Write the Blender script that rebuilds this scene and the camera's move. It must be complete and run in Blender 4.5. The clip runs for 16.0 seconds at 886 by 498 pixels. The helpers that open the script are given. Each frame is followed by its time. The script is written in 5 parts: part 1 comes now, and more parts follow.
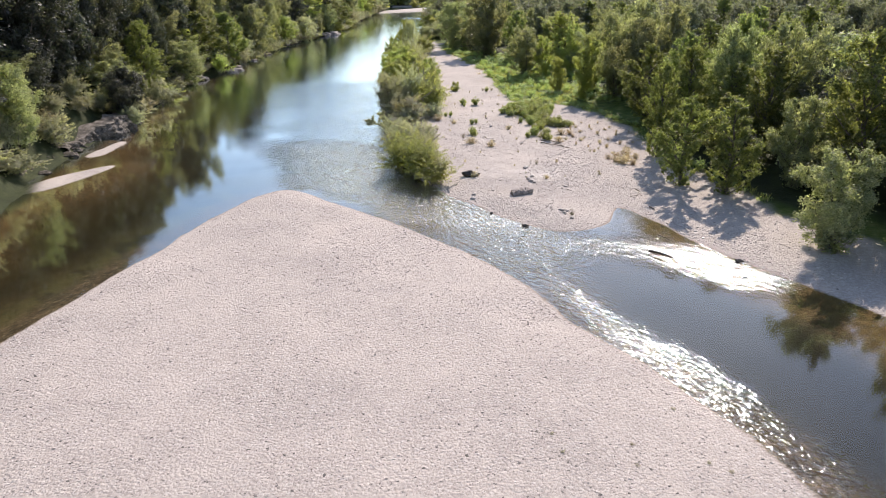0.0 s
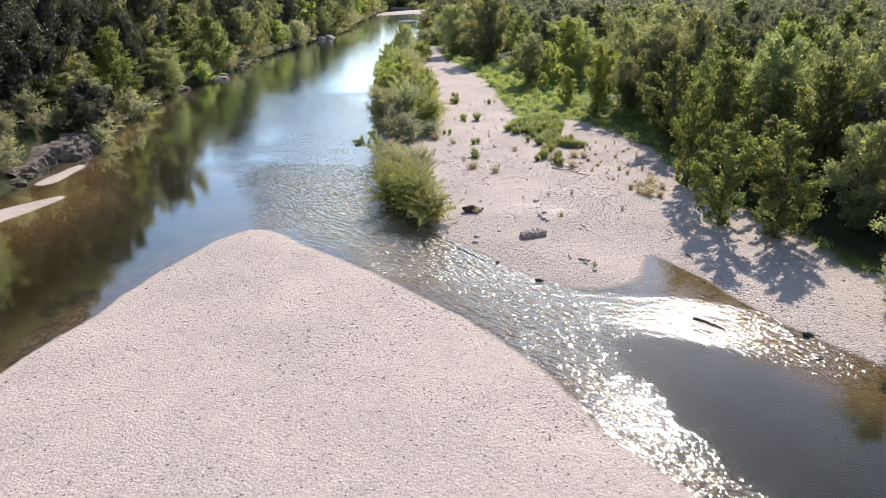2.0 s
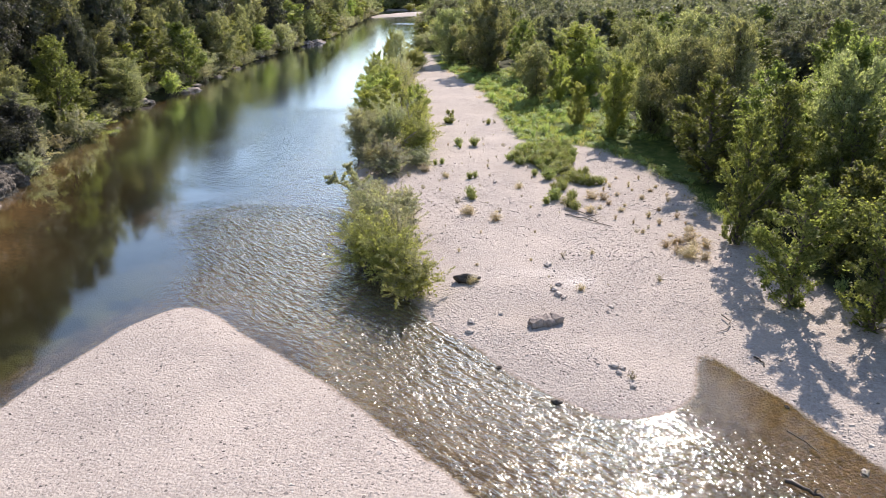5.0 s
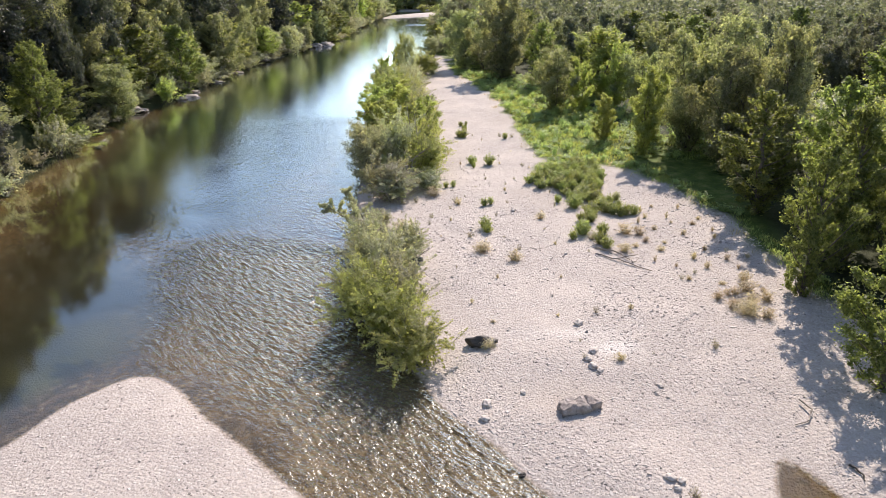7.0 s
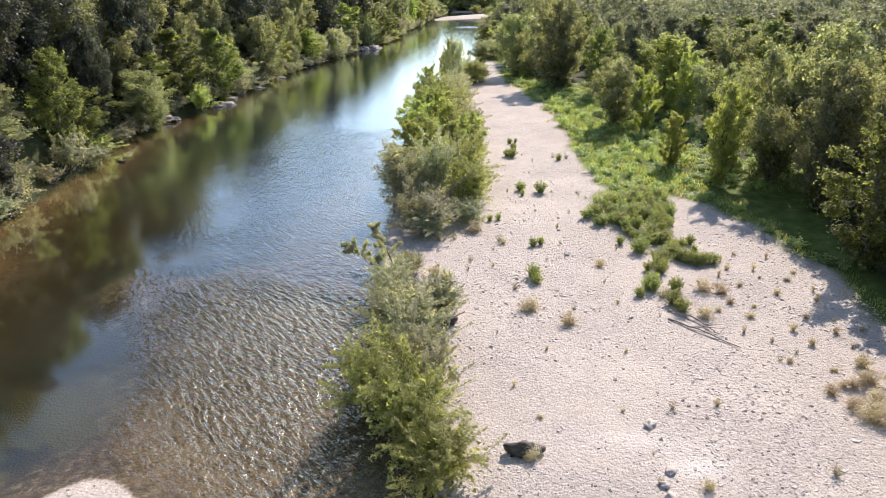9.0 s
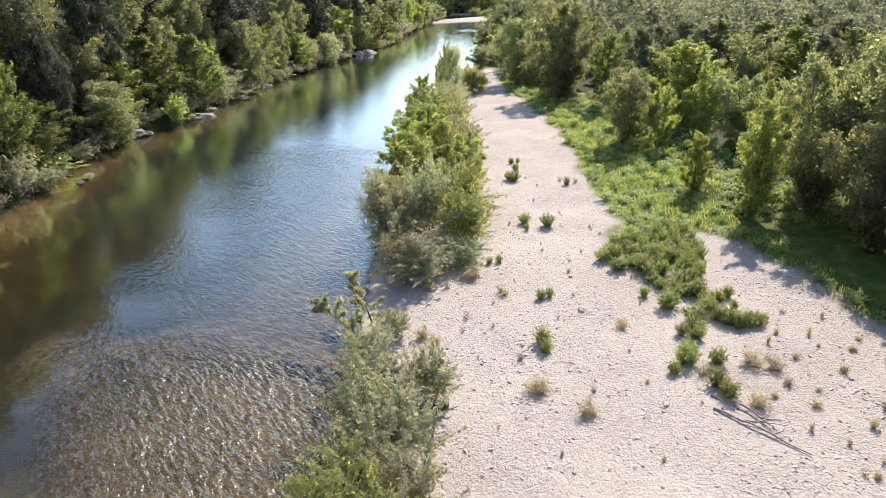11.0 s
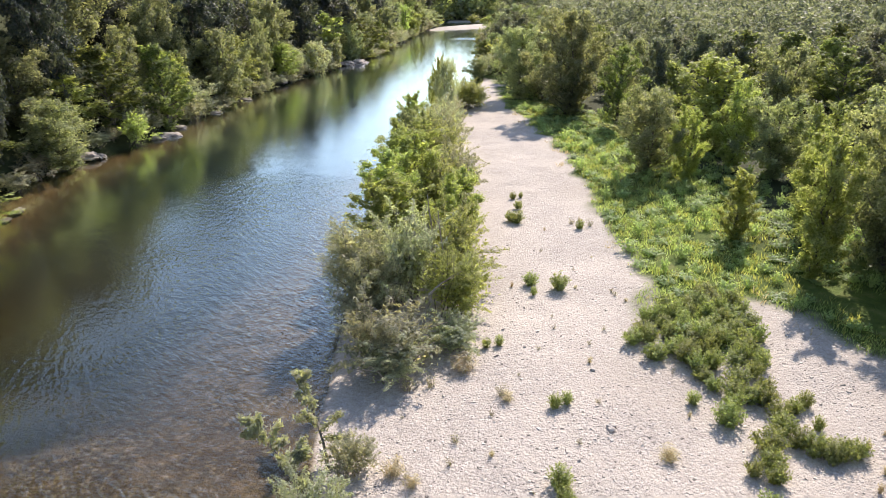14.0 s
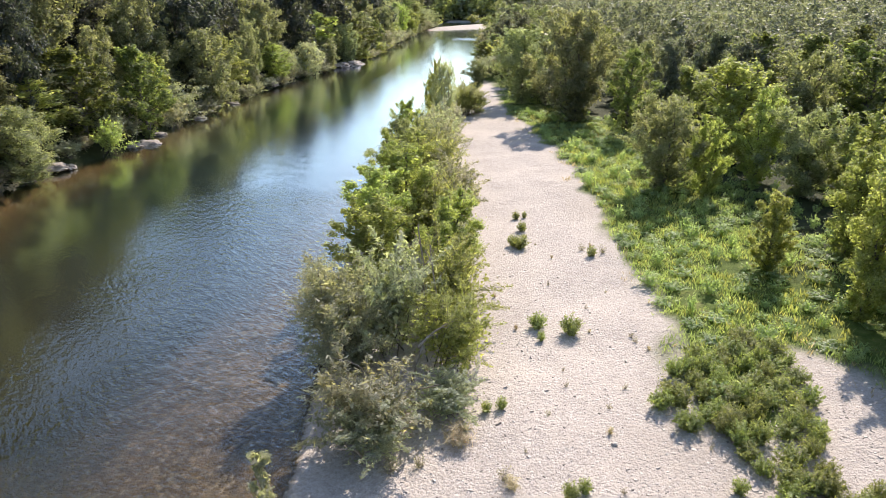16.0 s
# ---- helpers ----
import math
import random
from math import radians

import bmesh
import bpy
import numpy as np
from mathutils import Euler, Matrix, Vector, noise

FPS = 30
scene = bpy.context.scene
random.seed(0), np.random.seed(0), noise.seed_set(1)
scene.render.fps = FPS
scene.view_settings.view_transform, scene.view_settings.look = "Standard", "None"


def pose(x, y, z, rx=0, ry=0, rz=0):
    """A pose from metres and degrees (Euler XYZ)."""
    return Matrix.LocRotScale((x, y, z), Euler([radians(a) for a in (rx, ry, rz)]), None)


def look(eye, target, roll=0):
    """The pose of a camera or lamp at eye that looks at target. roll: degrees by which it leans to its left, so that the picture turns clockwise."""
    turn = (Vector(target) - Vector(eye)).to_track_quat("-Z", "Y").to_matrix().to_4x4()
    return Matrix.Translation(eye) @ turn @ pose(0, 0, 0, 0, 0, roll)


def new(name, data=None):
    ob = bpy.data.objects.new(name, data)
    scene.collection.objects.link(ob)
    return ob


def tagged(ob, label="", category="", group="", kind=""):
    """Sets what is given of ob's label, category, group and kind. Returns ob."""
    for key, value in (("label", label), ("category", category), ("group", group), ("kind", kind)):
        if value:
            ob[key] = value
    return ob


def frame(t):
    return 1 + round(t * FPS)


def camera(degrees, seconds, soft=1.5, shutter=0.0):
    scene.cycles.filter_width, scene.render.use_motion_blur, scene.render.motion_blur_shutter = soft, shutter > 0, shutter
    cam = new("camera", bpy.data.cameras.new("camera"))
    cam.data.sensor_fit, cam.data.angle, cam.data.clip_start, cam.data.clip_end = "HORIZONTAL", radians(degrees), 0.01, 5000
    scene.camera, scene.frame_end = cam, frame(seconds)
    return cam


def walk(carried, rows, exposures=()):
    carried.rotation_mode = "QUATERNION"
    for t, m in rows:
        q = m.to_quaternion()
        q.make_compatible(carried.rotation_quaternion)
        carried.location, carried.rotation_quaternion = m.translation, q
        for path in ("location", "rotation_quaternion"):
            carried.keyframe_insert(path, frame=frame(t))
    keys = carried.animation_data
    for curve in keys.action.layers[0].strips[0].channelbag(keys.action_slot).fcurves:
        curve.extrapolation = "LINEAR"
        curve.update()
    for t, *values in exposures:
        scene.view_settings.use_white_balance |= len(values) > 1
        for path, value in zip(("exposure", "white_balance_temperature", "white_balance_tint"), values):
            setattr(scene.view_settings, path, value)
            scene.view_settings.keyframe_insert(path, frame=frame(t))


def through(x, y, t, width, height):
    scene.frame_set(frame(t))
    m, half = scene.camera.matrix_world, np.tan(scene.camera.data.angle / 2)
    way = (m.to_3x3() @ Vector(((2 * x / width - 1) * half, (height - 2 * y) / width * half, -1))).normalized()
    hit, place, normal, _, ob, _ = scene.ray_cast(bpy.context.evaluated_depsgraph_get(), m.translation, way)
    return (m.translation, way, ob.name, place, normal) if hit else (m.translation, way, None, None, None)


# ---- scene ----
cam = camera(64.8, 16.0, 0.65)
METRES, EYE, TILT, LEAN, TURN = 49.3, 14.0, 0.0, 0.0, 0.0
ROWS = [
    (0.0, 0.0, 0.0, 0.0, -0.38, -21.97, 0.95),
    (0.5, 0.0012, 0.0349, 0.0005, -0.38, -21.97, 0.97),
    (1.0, 0.0023, 0.0735, 0.0014, -0.39, -21.97, 0.99),
    (1.5, 0.0033, 0.1105, 0.0014, -0.39, -21.96, 1.01),
    (2.0, 0.0044, 0.1517, 0.0015, -0.39, -21.95, 1.03),
    (2.5, 0.0063, 0.1893, 0.0021, -0.39, -21.93, 1.04),
    (3.0, 0.0082, 0.2266, 0.0021, -0.4, -21.92, 1.05),
    (3.5, 0.011, 0.2596, 0.0022, -0.39, -21.93, 1.02),
    (4.0, 0.0145, 0.2941, 0.0016, -0.37, -21.9, 0.97),
    (6.5, 0.0213, 0.4465, 0.0014, -0.39, -21.94, 0.89),
    (7.0, 0.0216, 0.479, 0.0013, 0.69, -21.92, 0.94),
    (7.5, 0.0227, 0.5094, 0.001, 2.9, -21.88, 1.03),
    (8.0, 0.0247, 0.5428, 0.0002, 4.78, -21.84, 1.07),
    (8.5, 0.0262, 0.5741, 0.0015, 4.92, -21.85, 1.04),
    (9.0, 0.0268, 0.6083, 0.0025, 4.91, -21.84, 1.01),
    (11.5, 0.0231, 0.7678, 0.001, 4.87, -21.62, 1.02),
    (12.0, 0.0224, 0.7987, 0.0001, 4.86, -21.42, 0.99),
    (12.5, 0.0219, 0.8263, -0.0009, 4.86, -21.28, 0.96),
    (13.0, 0.0219, 0.8548, -0.0021, 4.85, -21.23, 0.92),
    (13.5, 0.0212, 0.8796, -0.0031, 4.83, -21.23, 0.89),
    (14.0, 0.0209, 0.906, -0.0038, 4.83, -21.24, 0.83),
    (14.5, 0.0205, 0.9293, -0.005, 4.83, -21.26, 0.81),
    (15.0, 0.0202, 0.9537, -0.0057, 4.84, -21.28, 0.79),
    (15.5, 0.0193, 0.9758, -0.0066, 4.84, -21.27, 0.76),
    (16.0, 0.018, 0.9988, -0.0072, 4.84, -21.27, 0.72),
]
walk(cam, [(t, pose(0, 0, EYE, TILT, LEAN, TURN) @ pose(METRES * x, METRES * y, METRES * z, 90 + pitch, roll, yaw)) for t, x, y, z, yaw, pitch, roll in ROWS],
     [(0.0, 0.73, 6850, 18), (4.0, 0.77, 6900, 19), (9.0, 0.97, 6950, 17), (16.0, 1.04, 6950, 15)])

# world, sun, exposure
SUN_AZ, SUN_EL = 19.0, 39.0
SUN_DIR = Vector((math.sin(radians(SUN_AZ)) * math.cos(radians(SUN_EL)), math.cos(radians(SUN_AZ)) * math.cos(radians(SUN_EL)), math.sin(radians(SUN_EL))))
world = bpy.data.worlds.new("sky")
scene.world = world
world.use_nodes = True
wn = world.node_tree.nodes
sky = wn.new("ShaderNodeTexSky")
sky.sky_type, sky.sun_disc = "NISHITA", False
sky.sun_elevation, sky.sun_rotation = radians(SUN_EL), radians(SUN_AZ)
sky.air_density, sky.dust_density = 1.15, 0.35
wn["Background"].inputs["Strength"].default_value = 0.127
world.node_tree.links.new(sky.outputs["Color"], wn["Background"].inputs["Color"])
sun = new("sun", bpy.data.lights.new("sun", "SUN"))
sun.data.energy, sun.data.angle, sun.data.color = 4.15, radians(0.53), (1.0, 0.94, 0.85)
sun.matrix_world = look(SUN_DIR * 200, (0, 0, 0))


# ---------------------------------------------------------------- numbers
def lattice(ix, iy, seed):
    h = (ix.astype(np.int64) * 374761393 + iy.astype(np.int64) * 668265263 + seed * 1442695041) & 0xFFFFFFFF
    h = ((h ^ (h >> 13)) * 1274126177) & 0xFFFFFFFF
    return ((h ^ (h >> 16)) & 0xFFFF) / 65535.0


def soft_noise(x, y, size, seed=0):
    """Smooth noise between -1 and 1 with cells of that size."""
    x, y = np.asarray(x, float) / size, np.asarray(y, float) / size
    ix, iy = np.floor(x), np.floor(y)
    fx, fy = x - ix, y - iy
    fx, fy = fx * fx * (3 - 2 * fx), fy * fy * (3 - 2 * fy)
    a, b = lattice(ix, iy, seed), lattice(ix + 1, iy, seed)
    c, d = lattice(ix, iy + 1, seed), lattice(ix + 1, iy + 1, seed)
    return 2 * ((a + (b - a) * fx) * (1 - fy) + (c + (d - c) * fx) * fy) - 1


def fbm(x, y, size, octaves=3, seed=0):
    total, gain = 0.0, 1.0
    for k in range(octaves):
        total = total + gain * soft_noise(x, y, size / 2 ** k, seed + 17 * k)
        gain *= 0.5
    return total


def rounded(points, times=2):
    """Corner-cut outline of a closed ring."""
    p = np.array(points, float)
    for _ in range(times):
        q = np.roll(p, -1, 0)
        p = np.stack([0.75 * p + 0.25 * q, 0.25 * p + 0.75 * q], 1).reshape(-1, 2)
    return p


def inside(x, y, ring):
    """Signed distance to a ring: above zero inside it."""
    x, y = np.asarray(x, float), np.asarray(y, float)
    best, odd = np.full(x.shape, 1e9), np.zeros(x.shape, bool)
    for (ax, ay), (bx, by) in zip(ring, np.roll(ring, -1, 0)):
        dx, dy = bx - ax, by - ay
        k = np.clip(((x - ax) * dx + (y - ay) * dy) / (dx * dx + dy * dy + 1e-9), 0, 1)
        best = np.minimum(best, np.hypot(x - ax - k * dx, y - ay - k * dy))
        if dy != 0:
            odd ^= ((ay > y) != (by > y)) & (x < ax + (y - ay) / dy * dx)
    return np.where(odd, best, -best)


def step(lo, hi, v):
    k = np.clip((v - lo) / (hi - lo), 0, 1)
    return k * k * (3 - 2 * k)


# ---------------------------------------------------------------- plan of the valley (metres; the river comes down from far +y)
BAR_NEAR = rounded([(-10.4, 46.3), (-8.6, 44.6), (-2.8, 38.8), (0.7, 35.1), (3.2, 31.6), (4.7, 28.4), (5.3, 26.0), (8.3, 21.2), (10.3, 16.6),
                    (12.5, 5), (15, -30), (8, -60), (-22, -60), (-26, -20), (-21, 10), (-18.6, 24.5), (-16.4, 31.8), (-14.9, 37), (-13.4, 42.3), (-12.2, 45.2)])
BANK_RIGHT = rounded([(0.4, 44.6), (2.3, 41.6), (3.4, 39.7), (4.9, 38.0), (6.5, 36.8), (8.2, 37.0), (9.8, 38.2), (10.3, 40.0), (10.9, 41.4), (11.5, 40.6), (12.6, 38.2),
                      (13.6, 35.0), (15.0, 32.0), (18.2, 27.4), (19.8, 23), (23, 10), (28, -30), (40, -120), (2500, -2500), (2500, 2500), (60, 330), (14, 300), (-1, 256),
                      (-2.5, 224), (-3.4, 167), (-1.8, 148), (-3.5, 135), (-7.5, 125), (-8.9, 108), (-7.8, 90), (-7.0, 80), (-6.0, 74), (-5.3, 67), (-4.2, 60), (-3.1, 54), (-2.2, 49.6), (-0.6, 46.6)])
BANK_LEFT = rounded([(-20, 262), (-23, 228), (-23.3, 200), (-25.5, 167), (-31, 142), (-32.2, 122), (-31.8, 109), (-34.6, 98), (-32.5, 84), (-31.8, 76), (-31, 66), (-31, 58),
                     (-29.8, 50), (-28.6, 43), (-28.4, 30), (-32, 0), (-40, -120), (-2500, -2500), (-2500, 2500), (-60, 420), (-26, 330), (-18, 290)])
SPIT_LONG = rounded([(-30.8, 46.2), (-29.3, 49.6), (-27.6, 52.2), (-25.9, 53.9), (-25.2, 53.3), (-25.6, 51.6), (-26.6, 48.4), (-28.2, 46.0)], 1)
SPIT_SHORT = rounded([(-29.6, 55.9), (-29.5, 58.5), (-28.9, 61.9), (-27.9, 61.7), (-27.8, 59.0), (-28.0, 56.2)], 1)
SHOAL_FAR = rounded([(-23, 246), (-12, 251), (-6, 254), (-1, 243), (3, 240), (5, 262), (-2, 276), (-10, 274), (-18, 264), (-24, 256)], 1)
END = rounded([(-300, 286), (-20, 284), (10, 288), (400, 280), (2500, 2500), (-2500, 2500)])
SHALLOWS = rounded([(-13.4, 45), (-13.6, 54), (-13.2, 60), (-13.2, 66), (-12.4, 72), (-10.6, 77), (-8.6, 82), (-6.2, 88), (-4, 80), (-2, 66), (-1, 54), (-3, 44)])
MEADOW = rounded([(0.4, 123), (4.8, 108), (6.1, 96), (6.6, 89), (6.9, 81), (7.4, 74.5), (6.9, 71), (8.4, 67.5), (10.3, 69), (11.4, 74.4), (13.5, 71.8), (16.0, 64.6), (17, 57),
                  (17.5, 47), (19, 42), (21, 36), (24, 29), (40, 20), (60, 80), (60, 200), (0, 262), (-5, 224), (-5.6, 167), (-4.5, 154), (-0.4, 146), (0.4, 134)])
# strip where the edge trees' shade is painted as darker littered ground
SHADE_STRIP = rounded([(17.4, 45), (17.6, 50), (17.4, 55), (18.2, 62), (18.6, 70), (25, 70), (25, 38), (21, 37)])
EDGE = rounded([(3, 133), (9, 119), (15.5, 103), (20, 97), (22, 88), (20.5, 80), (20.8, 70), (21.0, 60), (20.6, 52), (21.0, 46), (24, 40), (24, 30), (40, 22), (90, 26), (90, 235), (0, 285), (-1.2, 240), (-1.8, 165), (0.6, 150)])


def land(x, y):
    """Distance to the water's edge: above zero on dry land, below it in the river."""
    wob = 0.22 * fbm(x, y, 2.2, 3, 5) + 0.35 * soft_noise(x, y, 7, 9)
    near = np.maximum.reduce([inside(x, y, BAR_NEAR), inside(x, y, BANK_RIGHT), inside(x, y, SPIT_LONG), inside(x, y, SPIT_SHORT), inside(x, y, SHOAL_FAR), inside(x, y, END)])
    far = inside(x, y, BANK_LEFT) + 0.9 * soft_noise(x, y, 5, 3)
    return np.maximum(near + 0.6 * wob, far), far


def along(x, y, line, wide):
    """Nearness to an open line: 1 on it, 0 past that width."""
    best = np.full(np.shape(x), 1e9)
    for (ax, ay), (bx, by) in zip(line, line[1:]):
        dx, dy = bx - ax, by - ay
        k = np.clip(((x - ax) * dx + (y - ay) * dy) / (dx * dx + dy * dy), 0, 1)
        best = np.minimum(best, np.hypot(x - ax - k * dx, y - ay - k * dy))
    return step(wide, 0.35 * wide, best + 0.25 * wide * soft_noise(x, y, 3.0, 21))


def riffle_at(x, y):
    """How rough the shallow race between the two bars is, 0 to 1."""
    race = along(x, y, [(-9.2, 55), (-7.2, 52), (-2, 44.5), (1.5, 39.5), (4.3, 34.5)], 6.0)
    edge = along(x, y, [(5, 32), (6.3, 27), (8.9, 22), (11, 16.5), (13, 8)], 1.7)
    upper = along(x, y, [(2, 39), (7, 35), (11, 34), (15, 30.8)], 3.0)
    head = 1.0 * along(x, y, [(-11, 56.5), (-10.2, 54.5), (-8, 52)], 5.2)
    lip = 0.9 * along(x, y, [(-11.3, 53), (-9.6, 47.6)], 2.6)
    rapid = 0.9 * along(x, y, [(-9, 220), (-4, 217.5), (1, 218)], 3.0)
    stream = 0.3 * along(x, y, [(-9, 60), (-10, 72), (-14, 90)], 9.0)
    return np.maximum.reduce([race * (0.62 + 0.88 * step(35, 43, y)), 0.5 * edge, 0.5 * upper, stream, rapid, head, lip])


def shoal_at(x, y):
    """Where the bed lies shallow round the race, 0 to 1."""
    return along(x, y, [(-12, 59), (-8, 52.5), (-2, 44.5), (2, 38.5), (6, 33), (10, 33.5), (15, 31)], 11.0)


def ground_z(x, y):
    d, left = land(x, y)
    bar = 0.32 * (1 - np.exp(-np.maximum(d, 0) / 2.5)) + 0.012 * np.clip(d, 0, 25)
    uneven = 0.3 + 0.7 * step(-1, 2, inside(x, y, BANK_RIGHT))
    bar = bar + uneven * (0.07 * fbm(x, y, 5.0, 3, 2) + 0.04 * soft_noise(x, y, 1.3, 8)) * step(0, 2.5, d)
    bar = bar - 0.13 * np.exp(-((x - 4.6) / 1.9) ** 2 - ((y - 44.3) / 1.3) ** 2)
    bank = 1.3 * step(0, 2.2, left) + (0.34 + 0.6 * step(140, 96, y)) * np.clip(left - 2, 0, 60) + 0.35 * fbm(x, y, 4, 3, 30) * step(0, 2, left)
    dry = np.where(left > 0, bank, bar)
    shallow = np.maximum(0.9 * shoal_at(x, y), 0.82 * step(-2.6, 2.4, inside(x, y, SHALLOWS) + 1.2 * soft_noise(x, y, 5, 14)))
    deep = 1.7 * (1 - shallow) + 0.34 * shallow
    deep = np.where(x > 3, np.minimum(deep, 1.5), deep)
    bed = -deep * (1 - np.exp(np.minimum(d, 0) / (4.5 * deep + 0.6))) + 0.05 * fbm(x, y, 1.6, 2, 12) * step(0, 1.5, -d)
    return np.where(d > 0, dry, np.minimum(bed, -0.004))


def axis(lo, hi, pitch, reach, far=None):
    core = list(np.arange(lo, hi + pitch / 2, pitch))
    core += list(np.arange(core[-1] + 1.2, far, 1.2)) if far else []
    low, high, s = [lo], [core[-1]], pitch
    while high[-1] < reach or low[-1] > -reach:
        s *= 1.16
        low.append(low[-1] - s)
        high.append(high[-1] + s)
    return np.array(low[:0:-1] + core + high[1:])


def mesh_from(name, verts, faces, smooth=False):
    """A mesh from an array of corners and an array of faces that all have as many corners."""
    verts, faces = np.asarray(verts, np.float32), np.asarray(faces, np.int32)
    me = bpy.data.meshes.new(name)
    n, k = faces.shape
    me.vertices.add(len(verts))
    me.vertices.foreach_set("co", verts.ravel())
    me.loops.add(n * k)
    me.loops.foreach_set("vertex_index", faces.ravel())
    me.polygons.add(n)
    me.polygons.foreach_set("loop_start", np.arange(0, n * k, k, dtype=np.int32))
    me.polygons.foreach_set("loop_total", np.full(n, k, np.int32))
    me.polygons.foreach_set("use_smooth", np.full(n, smooth))
    me.update(calc_edges=True)
    return me


def sheet(name, xs, ys, height):
    gx, gy = np.meshgrid(xs, ys)
    z = height(gx.ravel(), gy.ravel()) if height else np.zeros(gx.size)
    ids = np.arange(gx.size).reshape(gx.shape)
    faces = np.stack([ids[:-1, :-1], ids[:-1, 1:], ids[1:, 1:], ids[1:, :-1]], -1).reshape(-1, 4)
    return mesh_from(name, np.stack([gx.ravel(), gy.ravel(), z], 1), faces, True), gx.ravel(), gy.ravel()


def mask(me, name, values):
    me.attributes.new(name, "FLOAT", "POINT").data.foreach_set("value", np.asarray(values, np.float32))


# ---------------------------------------------------------------- materials
def shader(name):
    m = bpy.data.materials.new(name)
    m.use_nodes = True
    t = m.node_tree
    return m, t, t.nodes["Principled BSDF"]


def node(t, kind, **values):
    n = t.nodes.new(kind)
    for key, v in values.items():
        n.inputs[key.replace("_", " ")].default_value = v
    return n


def ramp(t, source, *stops):
    r = t.nodes.new("ShaderNodeValToRGB")
    while len(r.color_ramp.elements) < len(stops):
        r.color_ramp.elements.new(0.5)
    for e, (at, c) in zip(r.color_ramp.elements, stops):
        e.position, e.color = at, (*c, 1)
    t.links.new(source, r.inputs[0])
    return r.outputs[0]


def blend(t, fac, a, b, how="MIX"):
    n = t.nodes.new("ShaderNodeMix")
    n.data_type, n.blend_type = "RGBA", how
    for socket, v in ((n.inputs[0], fac), (n.inputs[6], a), (n.inputs[7], b)):
        if isinstance(v, (int, float)):
            socket.default_value = v
        elif isinstance(v, tuple):
            socket.default_value = (*v, 1)
        else:
            t.links.new(v, socket)
    return n.outputs[2]


def calc(t, how, a, b=None):
    n = t.nodes.new("ShaderNodeMath")
    n.operation = how
    for socket, v in zip(n.inputs, (a, b)):
        if isinstance(v, (int, float)):
            socket.default_value = v
        elif v is not None:
            t.links.new(v, socket)
    return n.outputs[0]


def place(t, scale=(1, 1, 1), turn=0.0):
    c, m = t.nodes.new("ShaderNodeTexCoord"), t.nodes.new("ShaderNodeMapping")
    if turn:
        m.vector_type, scale = "TEXTURE", tuple(1 / k for k in scale)
    m.inputs["Scale"].default_value, m.inputs["Rotation"].default_value[2] = scale, radians(turn)
    t.links.new(c.outputs["Object"], m.inputs["Vector"])
    return m.outputs[0]


def grain(t, scale, detail=3.0, rough=0.6, at=None, out=0):
    n = node(t, "ShaderNodeTexNoise", Scale=scale, Detail=detail, Roughness=rough)
    t.links.new(at or place(t), n.inputs["Vector"])
    return n.outputs[out]


def attr(t, name):
    n = t.nodes.new("ShaderNodeAttribute")
    n.attribute_name = name
    return n.outputs["Fac"]


def bump(t, b, height, strength, distance):
    n = node(t, "ShaderNodeBump", Strength=strength, Distance=distance)
    t.links.new(height, n.inputs["Height"])
    if b:
        t.links.new(n.outputs[0], b.inputs["Normal"])
    return n.outputs[0]


